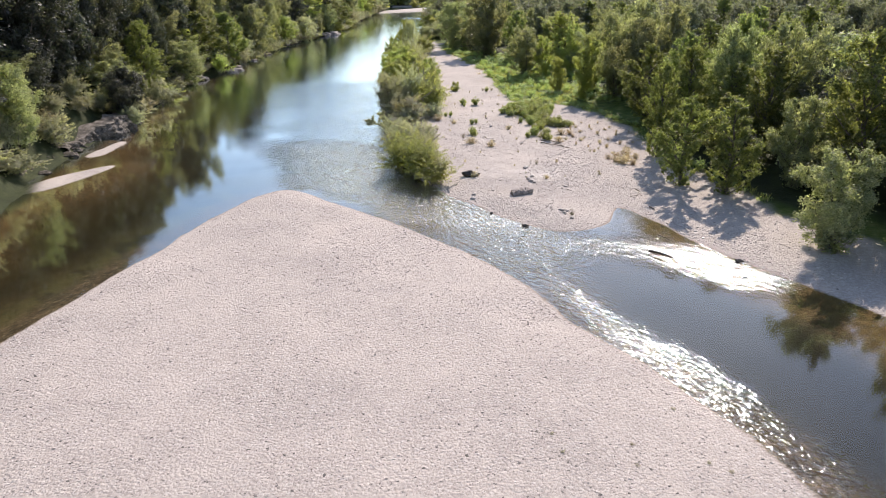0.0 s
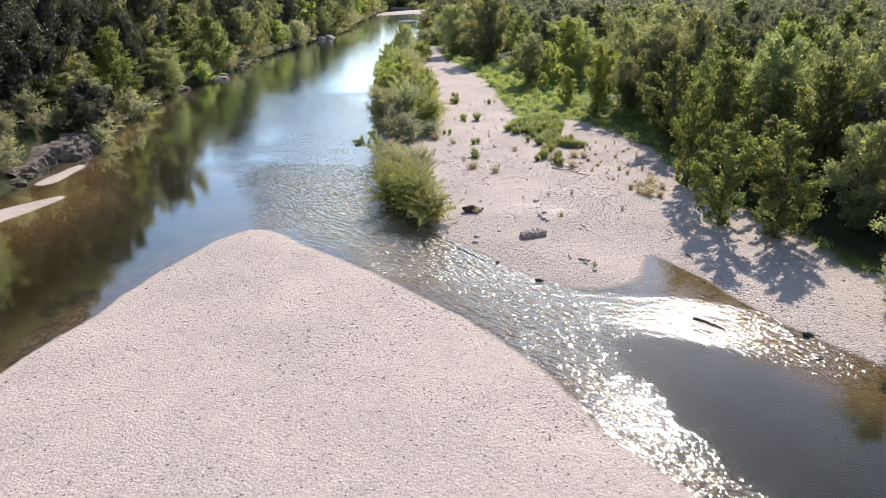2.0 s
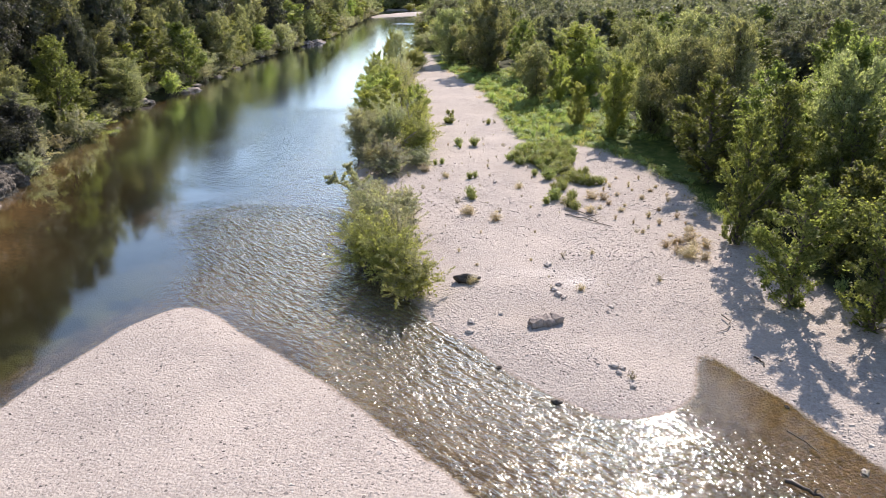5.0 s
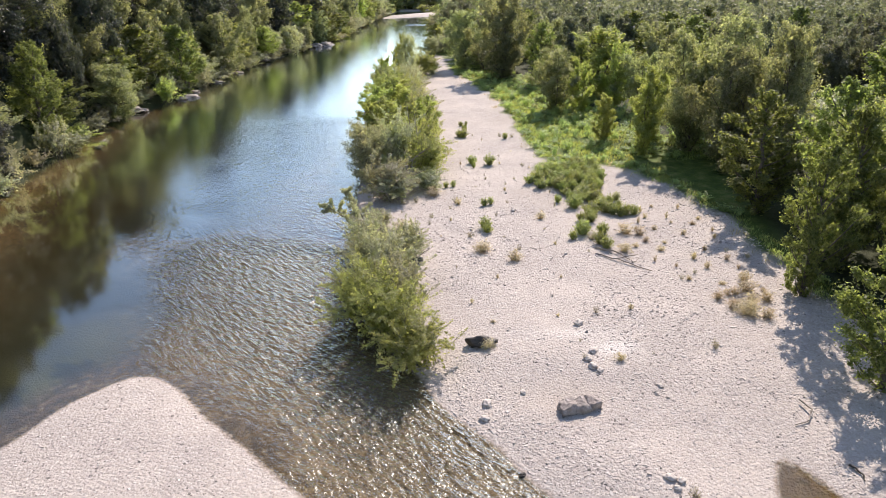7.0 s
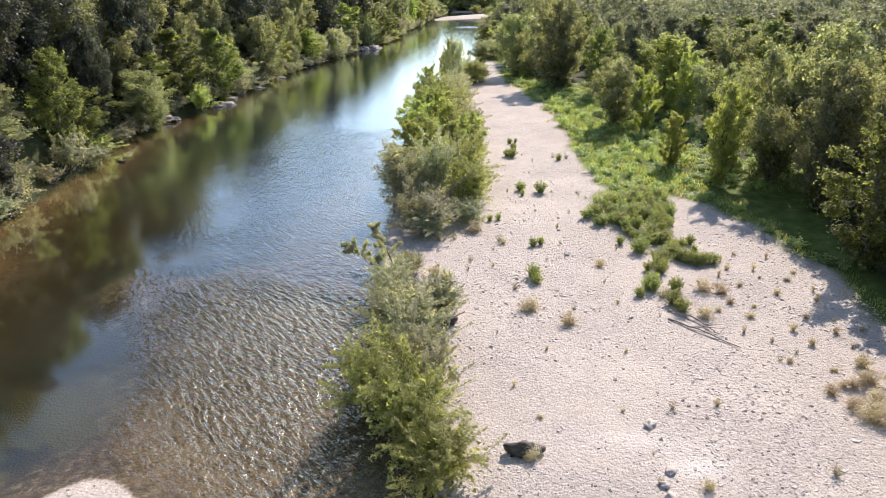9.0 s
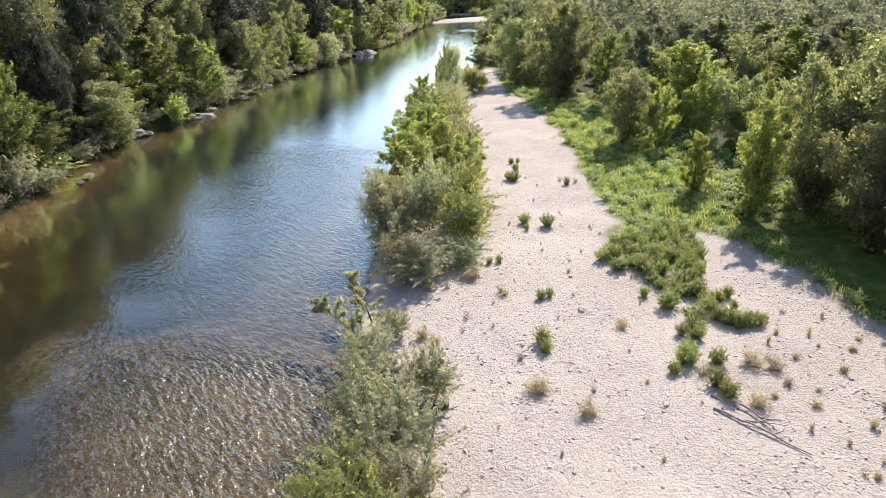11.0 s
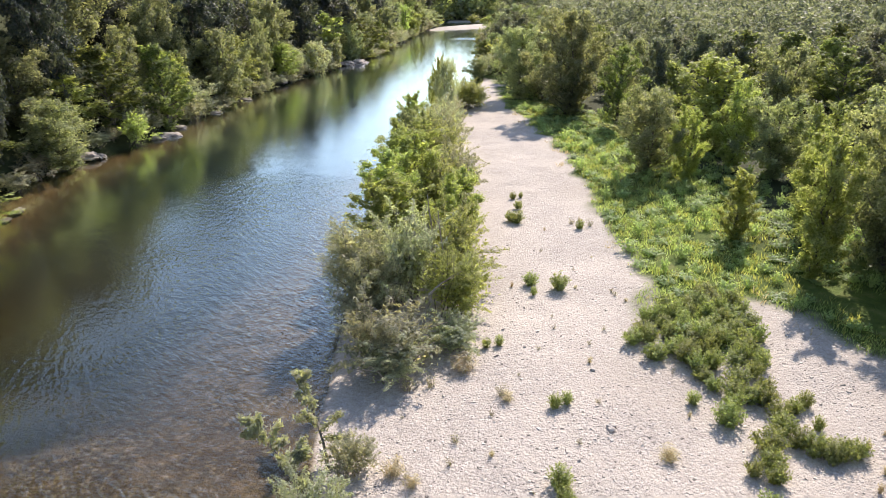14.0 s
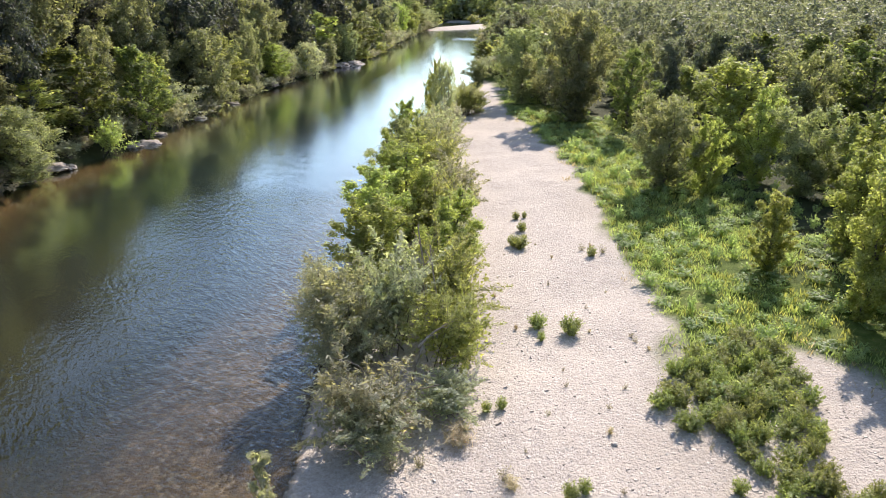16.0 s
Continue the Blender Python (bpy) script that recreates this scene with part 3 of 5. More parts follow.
def tree_meshes(kind, seed, blades, length, width):
    """Trunk with limbs, and a crown of leaf blades in uneven billows round a dense heart."""
    rng = np.random.default_rng(seed)
    height, wide, foot, stems, limbs, fat, tall, sprays, heart = SHAPES[kind]
    wood, centres, radii, outs, core = [], [], [], [], []
    squash = math.log(0.5) / math.log(fat)
    h = np.linspace(0, 1, 9)
    lines = []
    for s in range(stems):
        lean = rng.normal(size=2) * (0.03 if stems == 1 else 0.09) * height
        top = np.array([lean[0], lean[1], height * (0.95 if s == 0 else rng.uniform(0.74, 0.92))])
        base = np.array([*(rng.normal(size=2) * 0.12 * (stems > 1)), -0.3])
        line = base + h[:, None] ** [[1.3, 1.3, 1.0]] * (top - base) + np.c_[rng.normal(size=(9, 2)) * 0.018 * height * h[:, None], np.zeros(9)]
        girth = 0.015 * height / stems ** 0.4
        wood.append(tube(line, girth * (1.1 - h) ** 0.8 + 0.008, 6))
        lines.append(line)
    lobe, turn0 = rng.uniform(0.12, 0.3), rng.uniform(0, 6.28)
    for k in range(limbs):
        line = lines[k % stems]
        up = foot + (1 - foot) * ((k + rng.random()) / limbs) ** 0.85
        turn = 2.4 * k + rng.normal() * 0.35
        swell = max(math.sin(math.pi * min(max((up - foot) / (1.02 - foot), 0.03), 0.985) ** squash), 0.05) ** 0.8
        swell *= 1 + lobe * math.sin(2 * turn + turn0 + 4 * up) + 0.10 * rng.normal()
        size = (0.82 if tall > 1.7 else 1.0) * wide * rng.uniform(0.075, 0.14) * (0.6 + 0.5 * swell)
        reach = max(wide / 2 * swell * rng.uniform(0.8, 1.08) - 0.75 * size, 0.0)
        way = np.array([math.cos(turn), math.sin(turn), 0.0])
        axis_at = np.array([np.interp(min(up, 0.96), h, line[:, i]) for i in range(3)])
        tip = axis_at + reach * way
        tip[2] = min(up * height, height - size * tall)
        low = max(0.03, up - (0.3 + 0.7 * rng.random()) * reach / height - 0.05)
        root = np.array([np.interp(low, h, line[:, i]) for i in range(3)])
        mid = 0.5 * (root + tip) + rng.normal(size=3) * 0.05 * reach - (0, 0, 0.05 * reach)
        wood.append(tube([root, mid, tip], np.array([0.4, 0.25, 0.08]) * girth + 0.004, 4))
        grow = unit(tip - root + (0, 0, 0.25 * height / limbs ** 0.5))
        for j in range(sprays):
            u = 1.0 if j == 0 else rng.uniform(0.42, 1.08)
            centres.append(root + u * (tip - root) + rng.normal(size=3) * 0.075 * wide * (j > 0))
            radii.append(size * (rng.uniform(0.75, 1.0) if j == 0 else rng.uniform(0.45, 0.85)))
            outs.append(unit(grow + 0.5 * way))
        core += [root, mid, 0.55 * root + 0.45 * tip]
    centres, radii, outs, core = np.array(centres), np.array(radii), np.array(outs), np.array(core)
    w = radii ** 1.8
    k = rng.choice(len(radii), blades, p=w / w.sum())
    d = unit(rng.normal(size=(blades, 3)) + 0.35 * outs[k] + (0, 0, 0.2))
    d = d + (tall - 1) * outs[k] * np.sum(d * outs[k], 1)[:, None]
    stray = np.where(rng.random(blades) < 0.09, rng.uniform(0.9, 1.6, blades), rng.uniform(0.3, 1.0, blades))
    p = centres[k] + d * (radii[k] * stray)[:, None]
    v, f = blades_at(rng, p, 0.8 * unit(d), d + 0.6 * outs[k], length, width, 0.3, 0.7 if length < 0.14 else 0.45)
    n = int(blades * heart)
    if n:
        big = 0.022 * wide + 0.9 * length
        inner = core[rng.integers(len(core), size=n)] + rng.normal(size=(n, 3)) * 0.05 * wide
        v, f = joined([(v, f), blades_at(rng, inner, rng.normal(size=inner.shape), rng.normal(size=inner.shape), big, 0.9 * big)])
    v[:, 2] = np.maximum(v[:, 2], 0.03)
    return (*joined(wood), v, f)


def shrub_meshes(kind, seed, blades, length, width, shape=None, bend=0.14):
    """Shoots that fan out from the ground and fork into plumes, with leaf blades along them."""
    rng = np.random.default_rng(seed)
    height, wide, shoots = shape or SHAPES[kind]
    forks = 1 if shape else 5
    wood, lines, thin = [], [], []
    u4 = np.linspace(0, 1, 4)[:, None]
    lobe = rng.uniform(0, 6.28)
    for k in range(shoots):
        turn, r = 2.4 * k + rng.normal() * 0.4, math.sqrt((k + 0.5) / shoots)
        r *= 1 + (0 if shape else 0.22) * math.sin(3 * turn + lobe)
        tip = np.array([r * wide / 2 * math.cos(turn), r * wide / 2 * math.sin(turn), height * (1 - 0.45 * r * r) * rng.uniform(0.55, 1.04)])
        base = np.array([*(rng.normal(size=2) * 0.10 * wide), -0.05])
        mid = 0.55 * base + 0.45 * tip + (0, 0, bend * height) + rng.normal(size=3) * 0.03 * wide
        curve = (1 - u4) ** 2 * base + 2 * u4 * (1 - u4) * mid + u4 * u4 * tip
        wood.append(tube(curve, np.linspace(0.011, 0.002, 4) * height ** 0.7, 3))
        lines.append((base, mid, tip))
        thin.append(0.035 * wide if shape else 0.020 * wide)
        way = unit(tip - mid)
        for j in range(forks - 1):
            at = rng.uniform(0.35, 0.85)
            a = (1 - at) ** 2 * base + 2 * at * (1 - at) * mid + at * at * tip
            b = a + (0.22 + 0.16 * rng.random()) * height * unit(way + 0.75 * rng.normal(size=3) * (1, 1, 0.6) + (0, 0, 0.25))
            lines.append((a, 0.5 * (a + b) + (0, 0, 0.02 * height), b))
            thin.append(0.020 * wide)
            wood.append(tube([a, b], np.array([0.004, 0.0015]) * height ** 0.7, 3))
    lines, thin = np.array(lines), np.array(thin)
    k = rng.integers(len(lines), size=blades)
    first = (k % forks == 0)[:, None]
    u = np.where(first, 0.16, 0.0) + np.where(first, 0.88, 1.03) * rng.random(blades)[:, None] ** 0.75
    b, m, t = lines[k, 0], lines[k, 1], lines[k, 2]
    p = (1 - u) ** 2 * b + 2 * u * (1 - u) * m + u * u * t + rng.normal(size=(blades, 3)) * thin[k][:, None] * (1.5 - u)
    along = unit(2 * (1 - u) * (m - b) + 2 * u * (t - m))
    out = unit(p * (1, 1, 0.4))
    v, f = blades_at(rng, p, out, 1.7 * along, length, width, 0.55, 0.55)
    if not shape:
        n = blades // 6
        inner = rng.normal(size=(n, 3)) * (0.15 * wide, 0.15 * wide, 0.13 * height) + (0, 0, 0.34 * height)
        cv, cf = blades_at(rng, inner, rng.normal(size=inner.shape), rng.normal(size=inner.shape), 0.045 * wide, 0.036 * wide)
        v, f = joined([(v, f), (cv, cf)])
    v[:, 2] = np.maximum(v[:, 2], 0.02)
    return (*joined(wood), v, f)


LABELS = {
    "poplar": ("slender light green young poplar tree on the floodplain", "tree"),
    "alder": ("dense mid green alder tree at the forest edge", "tree"),
    "ash": ("dense tree inside the floodplain wood with shade painted into its leaves", "tree"),
    "oak": ("broad dark green oak tree on the wooded slope", "tree"),
    "sallow": ("rounded grey green sallow tree at the river's edge", "tree"),
    "aspen": ("bright yellow green leafy young tree by the river", "tree"),
    "willow": ("grey green multi-stemmed willow shrub beside the river", "shrub"),
    "bright": ("bright yellow green young willow bush on gravel", "shrub"),
    "dry": ("brownish half-dry bush on the gravel bank", "shrub"),
}
NAMES = {"sallow": "sallow_tree", "aspen": "aspen_tree", "poplar": "poplar_tree", "alder": "alder_tree", "ash": "dim_tree", "oak": "oak_tree", "willow": "willow_shrub", "bright": "willow_bush", "dry": "dry_bush"}
FINE = {"ash": (20000, 0.13, 0.095), "sallow": (22000, 0.13, 0.06), "aspen": (24000, 0.115, 0.08), "poplar": (18500, 0.12, 0.085), "alder": (27000, 0.12, 0.085), "oak": (20000, 0.19, 0.15), "willow": (10000, 0.19, 0.06), "bright": (12000, 0.15, 0.045), "dry": (5000, 0.16, 0.04)}
COARSE = {"ash": (15000, 0.155, 0.115), "sallow": (9000, 0.19, 0.09), "aspen": (9000, 0.16, 0.115), "poplar": (13000, 0.15, 0.11), "alder": (17000, 0.155, 0.11), "oak": (8000, 0.29, 0.23), "willow": (2600, 0.34, 0.14), "bright": (2400, 0.34, 0.18), "dry": (1000, 0.3, 0.1)}
MODELS = {}


def model(kind, variant, blades, length, width):
    key = (kind, variant, blades)
    if key not in MODELS:
        make = tree_meshes if len(SHAPES[kind]) > 3 else shrub_meshes
        tv, tf, v, f = make(kind, 100 + 7 * variant + len(kind), blades, length, width)
        trunk, crown = mesh_from("trunk", tv, tf, True), mesh_from("crown", v, f)
        trunk.materials.append(DEADWOOD if kind == "dry" else BARK)
        crown.materials.append(LEAF[kind])
        MODELS[key] = (trunk, crown)
    return MODELS[key]


def stand(x, y):
    """The ground's height at a spot."""
    return float(ground_z(np.array([x]), np.array([y]))[0])


def plant(kind, x, y, tall, rng, fine=True, wide=None, group="", label=""):
    blades, length, width = (FINE if fine else COARSE)[kind]
    if y > 150:
        blades, length, width = blades // 2, 1.45 * length, 1.45 * width
    trunk, crown = model(kind, int(rng.integers(4)), blades, length, width)
    root = new(NAMES[kind], None)
    s = tall / SHAPES[kind][0]
    w = wide / SHAPES[kind][1] if wide else s * rng.uniform(0.9, 1.12)
    root.matrix_world = pose(x, y, max(stand(x, y), -0.1) - 0.02, 0, 0, rng.uniform(0, 360)) @ Matrix.Diagonal((w, w, s, 1))
    tagged(root, label or LABELS[kind][0], LABELS[kind][1], group)
    part("trunk" if len(SHAPES[kind]) > 3 else "stem", trunk, None, root)
    part("crown", crown, None, root)
    return root


def scatter(rng, count, box, apart, allowed):
    """Points in a box, no nearer than apart, where allowed(x, y) holds."""
    xs, ys = rng.uniform(box[0], box[1], count), rng.uniform(box[2], box[3], count)
    ok = allowed(xs, ys)
    kept = np.zeros((0, 2))
    for p in np.c_[xs, ys][ok]:
        if not len(kept) or np.min(np.hypot(*(kept - p).T)) > apart:
            kept = np.vstack([kept, p])
    return kept


def bank(x, y):
    return inside(x, y, BANK_LEFT)


PALE_ROCKS = [(-33.6, 99.0, 2.0), (-32.9, 99.9, 1.2), (-34.2, 97.6, 1.5), (-30.8, 108.6, 2.2), (-31.5, 107.4, 1.3), (-24.4, 168.4, 3.4), (-25.8, 166.6, 2.8), (-27.2, 165.4, 2.4), (-23.6, 170.0, 2.0), (-30.4, 143.0, 2.0),
              (-30.9, 86.0, 1.1), (-31.4, 121.0, 1.5), (-31.0, 130.0, 1.6), (-31.6, 112.5, 1.2), (-33.9, 96.2, 1.0), (-30.6, 84.4, 0.9)]


def off_rocks(x, y, gap):
    return np.min([np.hypot(x - a, y - b) - 0.5 * c for a, b, c in PALE_ROCKS], 0) > gap


rng = np.random.default_rng(11)
# left bank: a fringe of willows and alders over the water, oaks behind on the slope
for x, y in scatter(rng, 3500, (-50, -18, 34, 262), 3.6, lambda x, y: (bank(x, y) > np.where(y < 69, 2.2, -0.1)) & (bank(x, y) < 4.8)):
    kind = rng.choice(["alder", "sallow", "aspen", "poplar"], p=[0.30, 0.42, 0.13, 0.15]) if y > 97 else rng.choice(["alder", "oak", "sallow", "poplar"], p=[0.20, 0.64, 0.08, 0.08])
    plant(kind, x, y, {"alder": 6.6, "sallow": 5.4, "aspen": 6.2, "poplar": 7.4, "oak": 7.0}[kind] * rng.uniform(0.6, 1.35), rng, y < 100, rng.uniform(3.8, 7.2), "river fringe")
for x, y in scatter(rng, 6000, (-50, -17, 36, 262), 1.9, lambda x, y: (bank(x, y) > np.where(y < 57.5, 0.9, -0.9)) & (bank(x, y) < np.where(y < 57.5, 2.6, 0.9)) & ((y < 57.5) | (y > 68) | (x < -33)) & off_rocks(x, y, 0.9)):
    kind = rng.choice(["willow", "bright", "dry"], p=[0.6, 0.22, 0.18] if y > 97 else [0.70, 0.04, 0.26])
    plant(kind, x, y, rng.uniform(1.4, 3.6), rng, y < 75, rng.uniform(2.2, 4.0), "low bank scrub", "low green scrub hanging over the river bank")
for x, y in scatter(rng, 2500, (-75, -18, 25, 285), 5.2, lambda x, y: (bank(x, y) > 3.5) & (bank(x, y) < 27)):
    near = y < 115 and bank(np.array([x]), np.array([y]))[0] < 13
    plant("oak" if rng.random() < (0.8 if y < 90 else 0.5) else "alder", x, y, rng.uniform(9.0, 14.5) * (1 if y < 135 else 0.8), rng, near, rng.uniform(6.0, 9.5), "slope wood")

# trees at the right forest's edge
EDGE_TREES = [("alder", 19.7, 32.7, 5.3, 4.2), ("poplar", 15.7, 44.4, 6.0, 2.9), ("poplar", 17.9, 42.0, 6.1, 3.3), ("poplar", 16.3, 51.6, 7.2, 2.8), ("poplar", 19.4, 47.5, 5.4, 3.0),
              ("poplar", 18.5, 62.1, 7.1, 4.2), ("aspen", 15.2, 75.8, 6.8, 3.0), ("alder", 19.4, 92.9, 5.7, 4.6), ("aspen", 21.8, 92.4, 5.4, 4.0), ("aspen", 17.3, 95.5, 6.4, 3.2), ("aspen", 17.4, 82.5, 5.4, 3.2), ("aspen", 13.4, 80.8, 3.9, 2.0), ("alder", 11.3, 94.2, 6.3, 4.8), ("aspen", 13.5, 92.2, 5.2, 2.2)]
INNER_TREES = [("aspen", 16.8, 101.0, 7.5, 6.4), ("poplar", 11.6, 111.5, 7.5, 4.0), ("alder", 7.6, 117.4, 10.4, 7.4), ("alder", 2.9, 128.5, 8.2, 6.2), ("alder", 21.4, 74.6, 10.3, 6.4), ("alder", 19.0, 76.6, 8.9, 4.8),
               ("alder", 22.2, 68.4, 10.0, 5.0), ("poplar", 20.2, 57.0, 8.6, 4.0), ("poplar", 19.0, 54.2, 8.0, 3.4), ("alder", 22.4, 54.6, 9.2, 4.6), ("poplar", 22.6, 48.6, 8.4, 4.0), ("alder", 25.4, 51.0, 9.6, 4.8), ("alder", 20.8, 80.0, 8.0, 4.8), ("poplar", 24.5, 57.5, 9.8, 4.2), ("alder", 19.9, 70.6, 8.6, 4.8)]
GLADE = rounded([(9, 108), (9, 100), (13, 86), (17, 79), (26, 82), (34, 78), (60, 68), (64, 90), (36, 101), (27, 107), (19, 112)])
for kind, x, y, tall, wide in EDGE_TREES + INNER_TREES:
    plant(kind, x, y, tall, rng, True, wide, "forest edge", "rounded leafy green bush at the gravel's edge" if y < 33 else "")
TAKEN = np.array([t[1:3] for t in EDGE_TREES + INNER_TREES])


def clear_of(x, y, gap):
    return np.min(np.hypot(x[:, None] - TAKEN[None, :, 0], y[:, None] - TAKEN[None, :, 1]), 1) > gap


for x, y in scatter(rng, 5500, (0, 62, 24, 262), 3.8, lambda x, y: (inside(x, y, EDGE) > 0) & (inside(x, y, EDGE) < 12) & clear_of(x, y, 2.9) & (inside(x, y, GLADE) < 0)):
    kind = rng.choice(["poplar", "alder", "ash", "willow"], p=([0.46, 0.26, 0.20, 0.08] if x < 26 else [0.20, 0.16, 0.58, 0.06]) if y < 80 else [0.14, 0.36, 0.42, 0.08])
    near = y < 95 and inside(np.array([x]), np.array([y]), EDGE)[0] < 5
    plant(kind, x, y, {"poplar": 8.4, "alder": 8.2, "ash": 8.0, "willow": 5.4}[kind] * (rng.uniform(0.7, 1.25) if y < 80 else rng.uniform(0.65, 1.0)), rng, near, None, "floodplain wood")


def woods(name, spots, kind, tall, label, blades=480, length=0.75, width=0.65, leaf=""):
    """A far wood as one canopy."""
    height = SHAPES[kind][0]
    raw = [tree_meshes(kind, 900 + k, blades, length, width)[2:] for k in range(5)]
    pieces, zs = [], ground_z(spots[:, 0], spots[:, 1])
    for k, (x, y) in enumerate(spots):
        v, f = raw[k % 5]
        s, a = tall / height * rng.uniform(0.75, 1.2), rng.uniform(0, 6.28)
        c, n = math.cos(a), math.sin(a)
        w = 1.15 * s
        pieces.append((np.c_[w * (c * v[:, 0] - n * v[:, 1]) + x, w * (n * v[:, 0] + c * v[:, 1]) + y, s * v[:, 2] + zs[k]], f))
    v, f = joined(pieces)
    return tagged(part(name, mesh_from(name, v, f), LEAF[leaf or kind]), label, "woods", kind="stuff")


# mostly the darkened leaves here, painting the stand's shaded side
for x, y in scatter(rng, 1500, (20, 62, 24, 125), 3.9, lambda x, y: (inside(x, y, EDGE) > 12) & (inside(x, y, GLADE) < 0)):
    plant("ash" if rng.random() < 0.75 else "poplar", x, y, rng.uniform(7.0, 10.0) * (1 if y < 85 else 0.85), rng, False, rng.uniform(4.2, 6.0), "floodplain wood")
woods("far_woods", scatter(rng, 3500, (8, 190, 24, 300), 4.4, lambda x, y: (inside(x, y, EDGE) > 12) & ((x > 62) | (y > 125))), "alder", 9.0, "dense light green floodplain woods in the distance", 3000, 0.21, 0.18, "far")
woods("slope_woods", scatter(rng, 1500, (-120, -8, 40, 400), 6.0, lambda x, y: bank(x, y) > 26), "oak", 11, "dark green oak woods on the far slope")
woods("end_woods", scatter(rng, 1500, (-90, 100, 289, 400), 4.6, lambda x, y: (bank(x, y) < 1) & (inside(x, y, EDGE) < 0)), "alder", 11, "dark green woods closing the valley")

woods("ridge_woods", scatter(rng, 2600, (-30, 430, 30, 620), 9.0, lambda x, y: (bank(x, y) < -20) & ((x > 186) | (y > 396))), "oak", 17, "distant dark green woods beyond the floodplain", 190, 2.2, 2.0)

for x, y in scatter(rng, 500, (10, 60, 76, 110), 2.6, lambda x, y: (inside(x, y, GLADE) > 0.6) & (inside(x, y, EDGE) > 1) & clear_of(x, y, 1.6)):
    plant("bright" if rng.random() < 0.4 else "willow", x, y, rng.uniform(0.8, 1.9), rng, False, rng.uniform(1.4, 2.6), "glade undergrowth", "low green bush in the shaded glade")

# willows along the bar's river side
ROW = [("bright", -0.5, 46.6, 2.6, 3.0), ("bright", -1.6, 48.3, 3.6, 3.4), ("bright", -2.9, 50.3, 3.4, 3.2), ("willow", -1.4, 50.6, 3.3, 2.6), ("willow", -2.2, 53.2, 3.4, 3.4), ("willow", -2.9, 55.6, 3.0, 3.2),
       ("willow", -1.3, 56.8, 2.3, 2.2), ("willow", -3.7, 58.6, 2.4, 2.4), ("dry", -3.3, 61.4, 1.5, 1.8), ("dry", -3.2, 67.2, 2.8, 4.2), ("willow", -2.9, 66.8, 2.0, 3.0), ("willow", -0.8, 68.6, 1.6, 2.6), ("sallow", -4.9, 71.6, 4.2, 4.2),
       ("bright", -0.8, 71.6, 3.6, 3.2), ("willow", -3.3, 72.8, 5.2, 4.0), ("bright", -1.2, 75.2, 4.4, 3.6), ("aspen", -4.2, 76.6, 4.8, 3.7), ("aspen", -1.6, 79.0, 4.4, 3.0)]
ROW_FAR = [("aspen", -4.8, 81.0, 5.2, 3.6), ("aspen", -4.2, 84.5, 5.4, 3.8), ("bright", -2.6, 84.0, 4.8, 4.0), ("willow", -2.2, 88.0, 4.6, 3.6), ("aspen", -5.1, 89.5, 5.3, 3.4), ("bright", -3.4, 93.0, 5.2, 4.0),
           ("alder", -5.4, 95.0, 4.8, 3.6), ("willow", -3.8, 98.5, 5.0, 3.8), ("aspen", -6.3, 101.0, 5.2, 2.6), ("willow", -4.4, 104.0, 4.6, 3.8), ("bright", -5.4, 108.5, 3.6, 3.4), ("willow", -4.0, 111.0, 3.4, 3.2), ("sallow", -4.6, 114.6, 6.4, 2.6), ("aspen", -5.4, 116.2, 6.4, 1.7),
           ("aspen", -6.0, 119.0, 4.6, 2.2), ("bright", -2.9, 121.0, 4.0, 3.4), ("bright", -1.9, 122.6, 3.0, 2.4), ("willow", -3.4, 123.0, 3.6, 3.0), ("alder", -3.0, 148.6, 3.0, 3.4), ("willow", -1.6, 152.5, 3.6, 3.6)]
for kind, x, y, tall, wide in ROW + ROW_FAR:
    plant(kind, x, y, tall, rng, True, wide, "willows along the gravel bar")
for x, y in scatter(rng, 900, (-6, 6, 150, 262), 2.6, lambda x, y: (inside(x, y, BANK_RIGHT) > 0.4) & (inside(x, y, BANK_RIGHT) < 4.2)):
    kind = rng.choice(["willow", "bright", "poplar", "alder"], p=[0.34, 0.22, 0.24, 0.20])
    plant(kind, x, y, rng.uniform(3.0, 6.0), rng, False, rng.uniform(3.0, 4.6), "shore bushes", "leafy green bush growing down to the river")
for x, y in [(-9.0, 274.0), (-5.5, 275.5), (-2.5, 273.0), (0.5, 272.0), (3.0, 268.0), (4.0, 263.0)]:
    plant("bright", x, y, rng.uniform(2.4, 3.6), rng, False, rng.uniform(3.6, 4.8), "shoal bushes", "pale olive bush on the far gravel shoal")


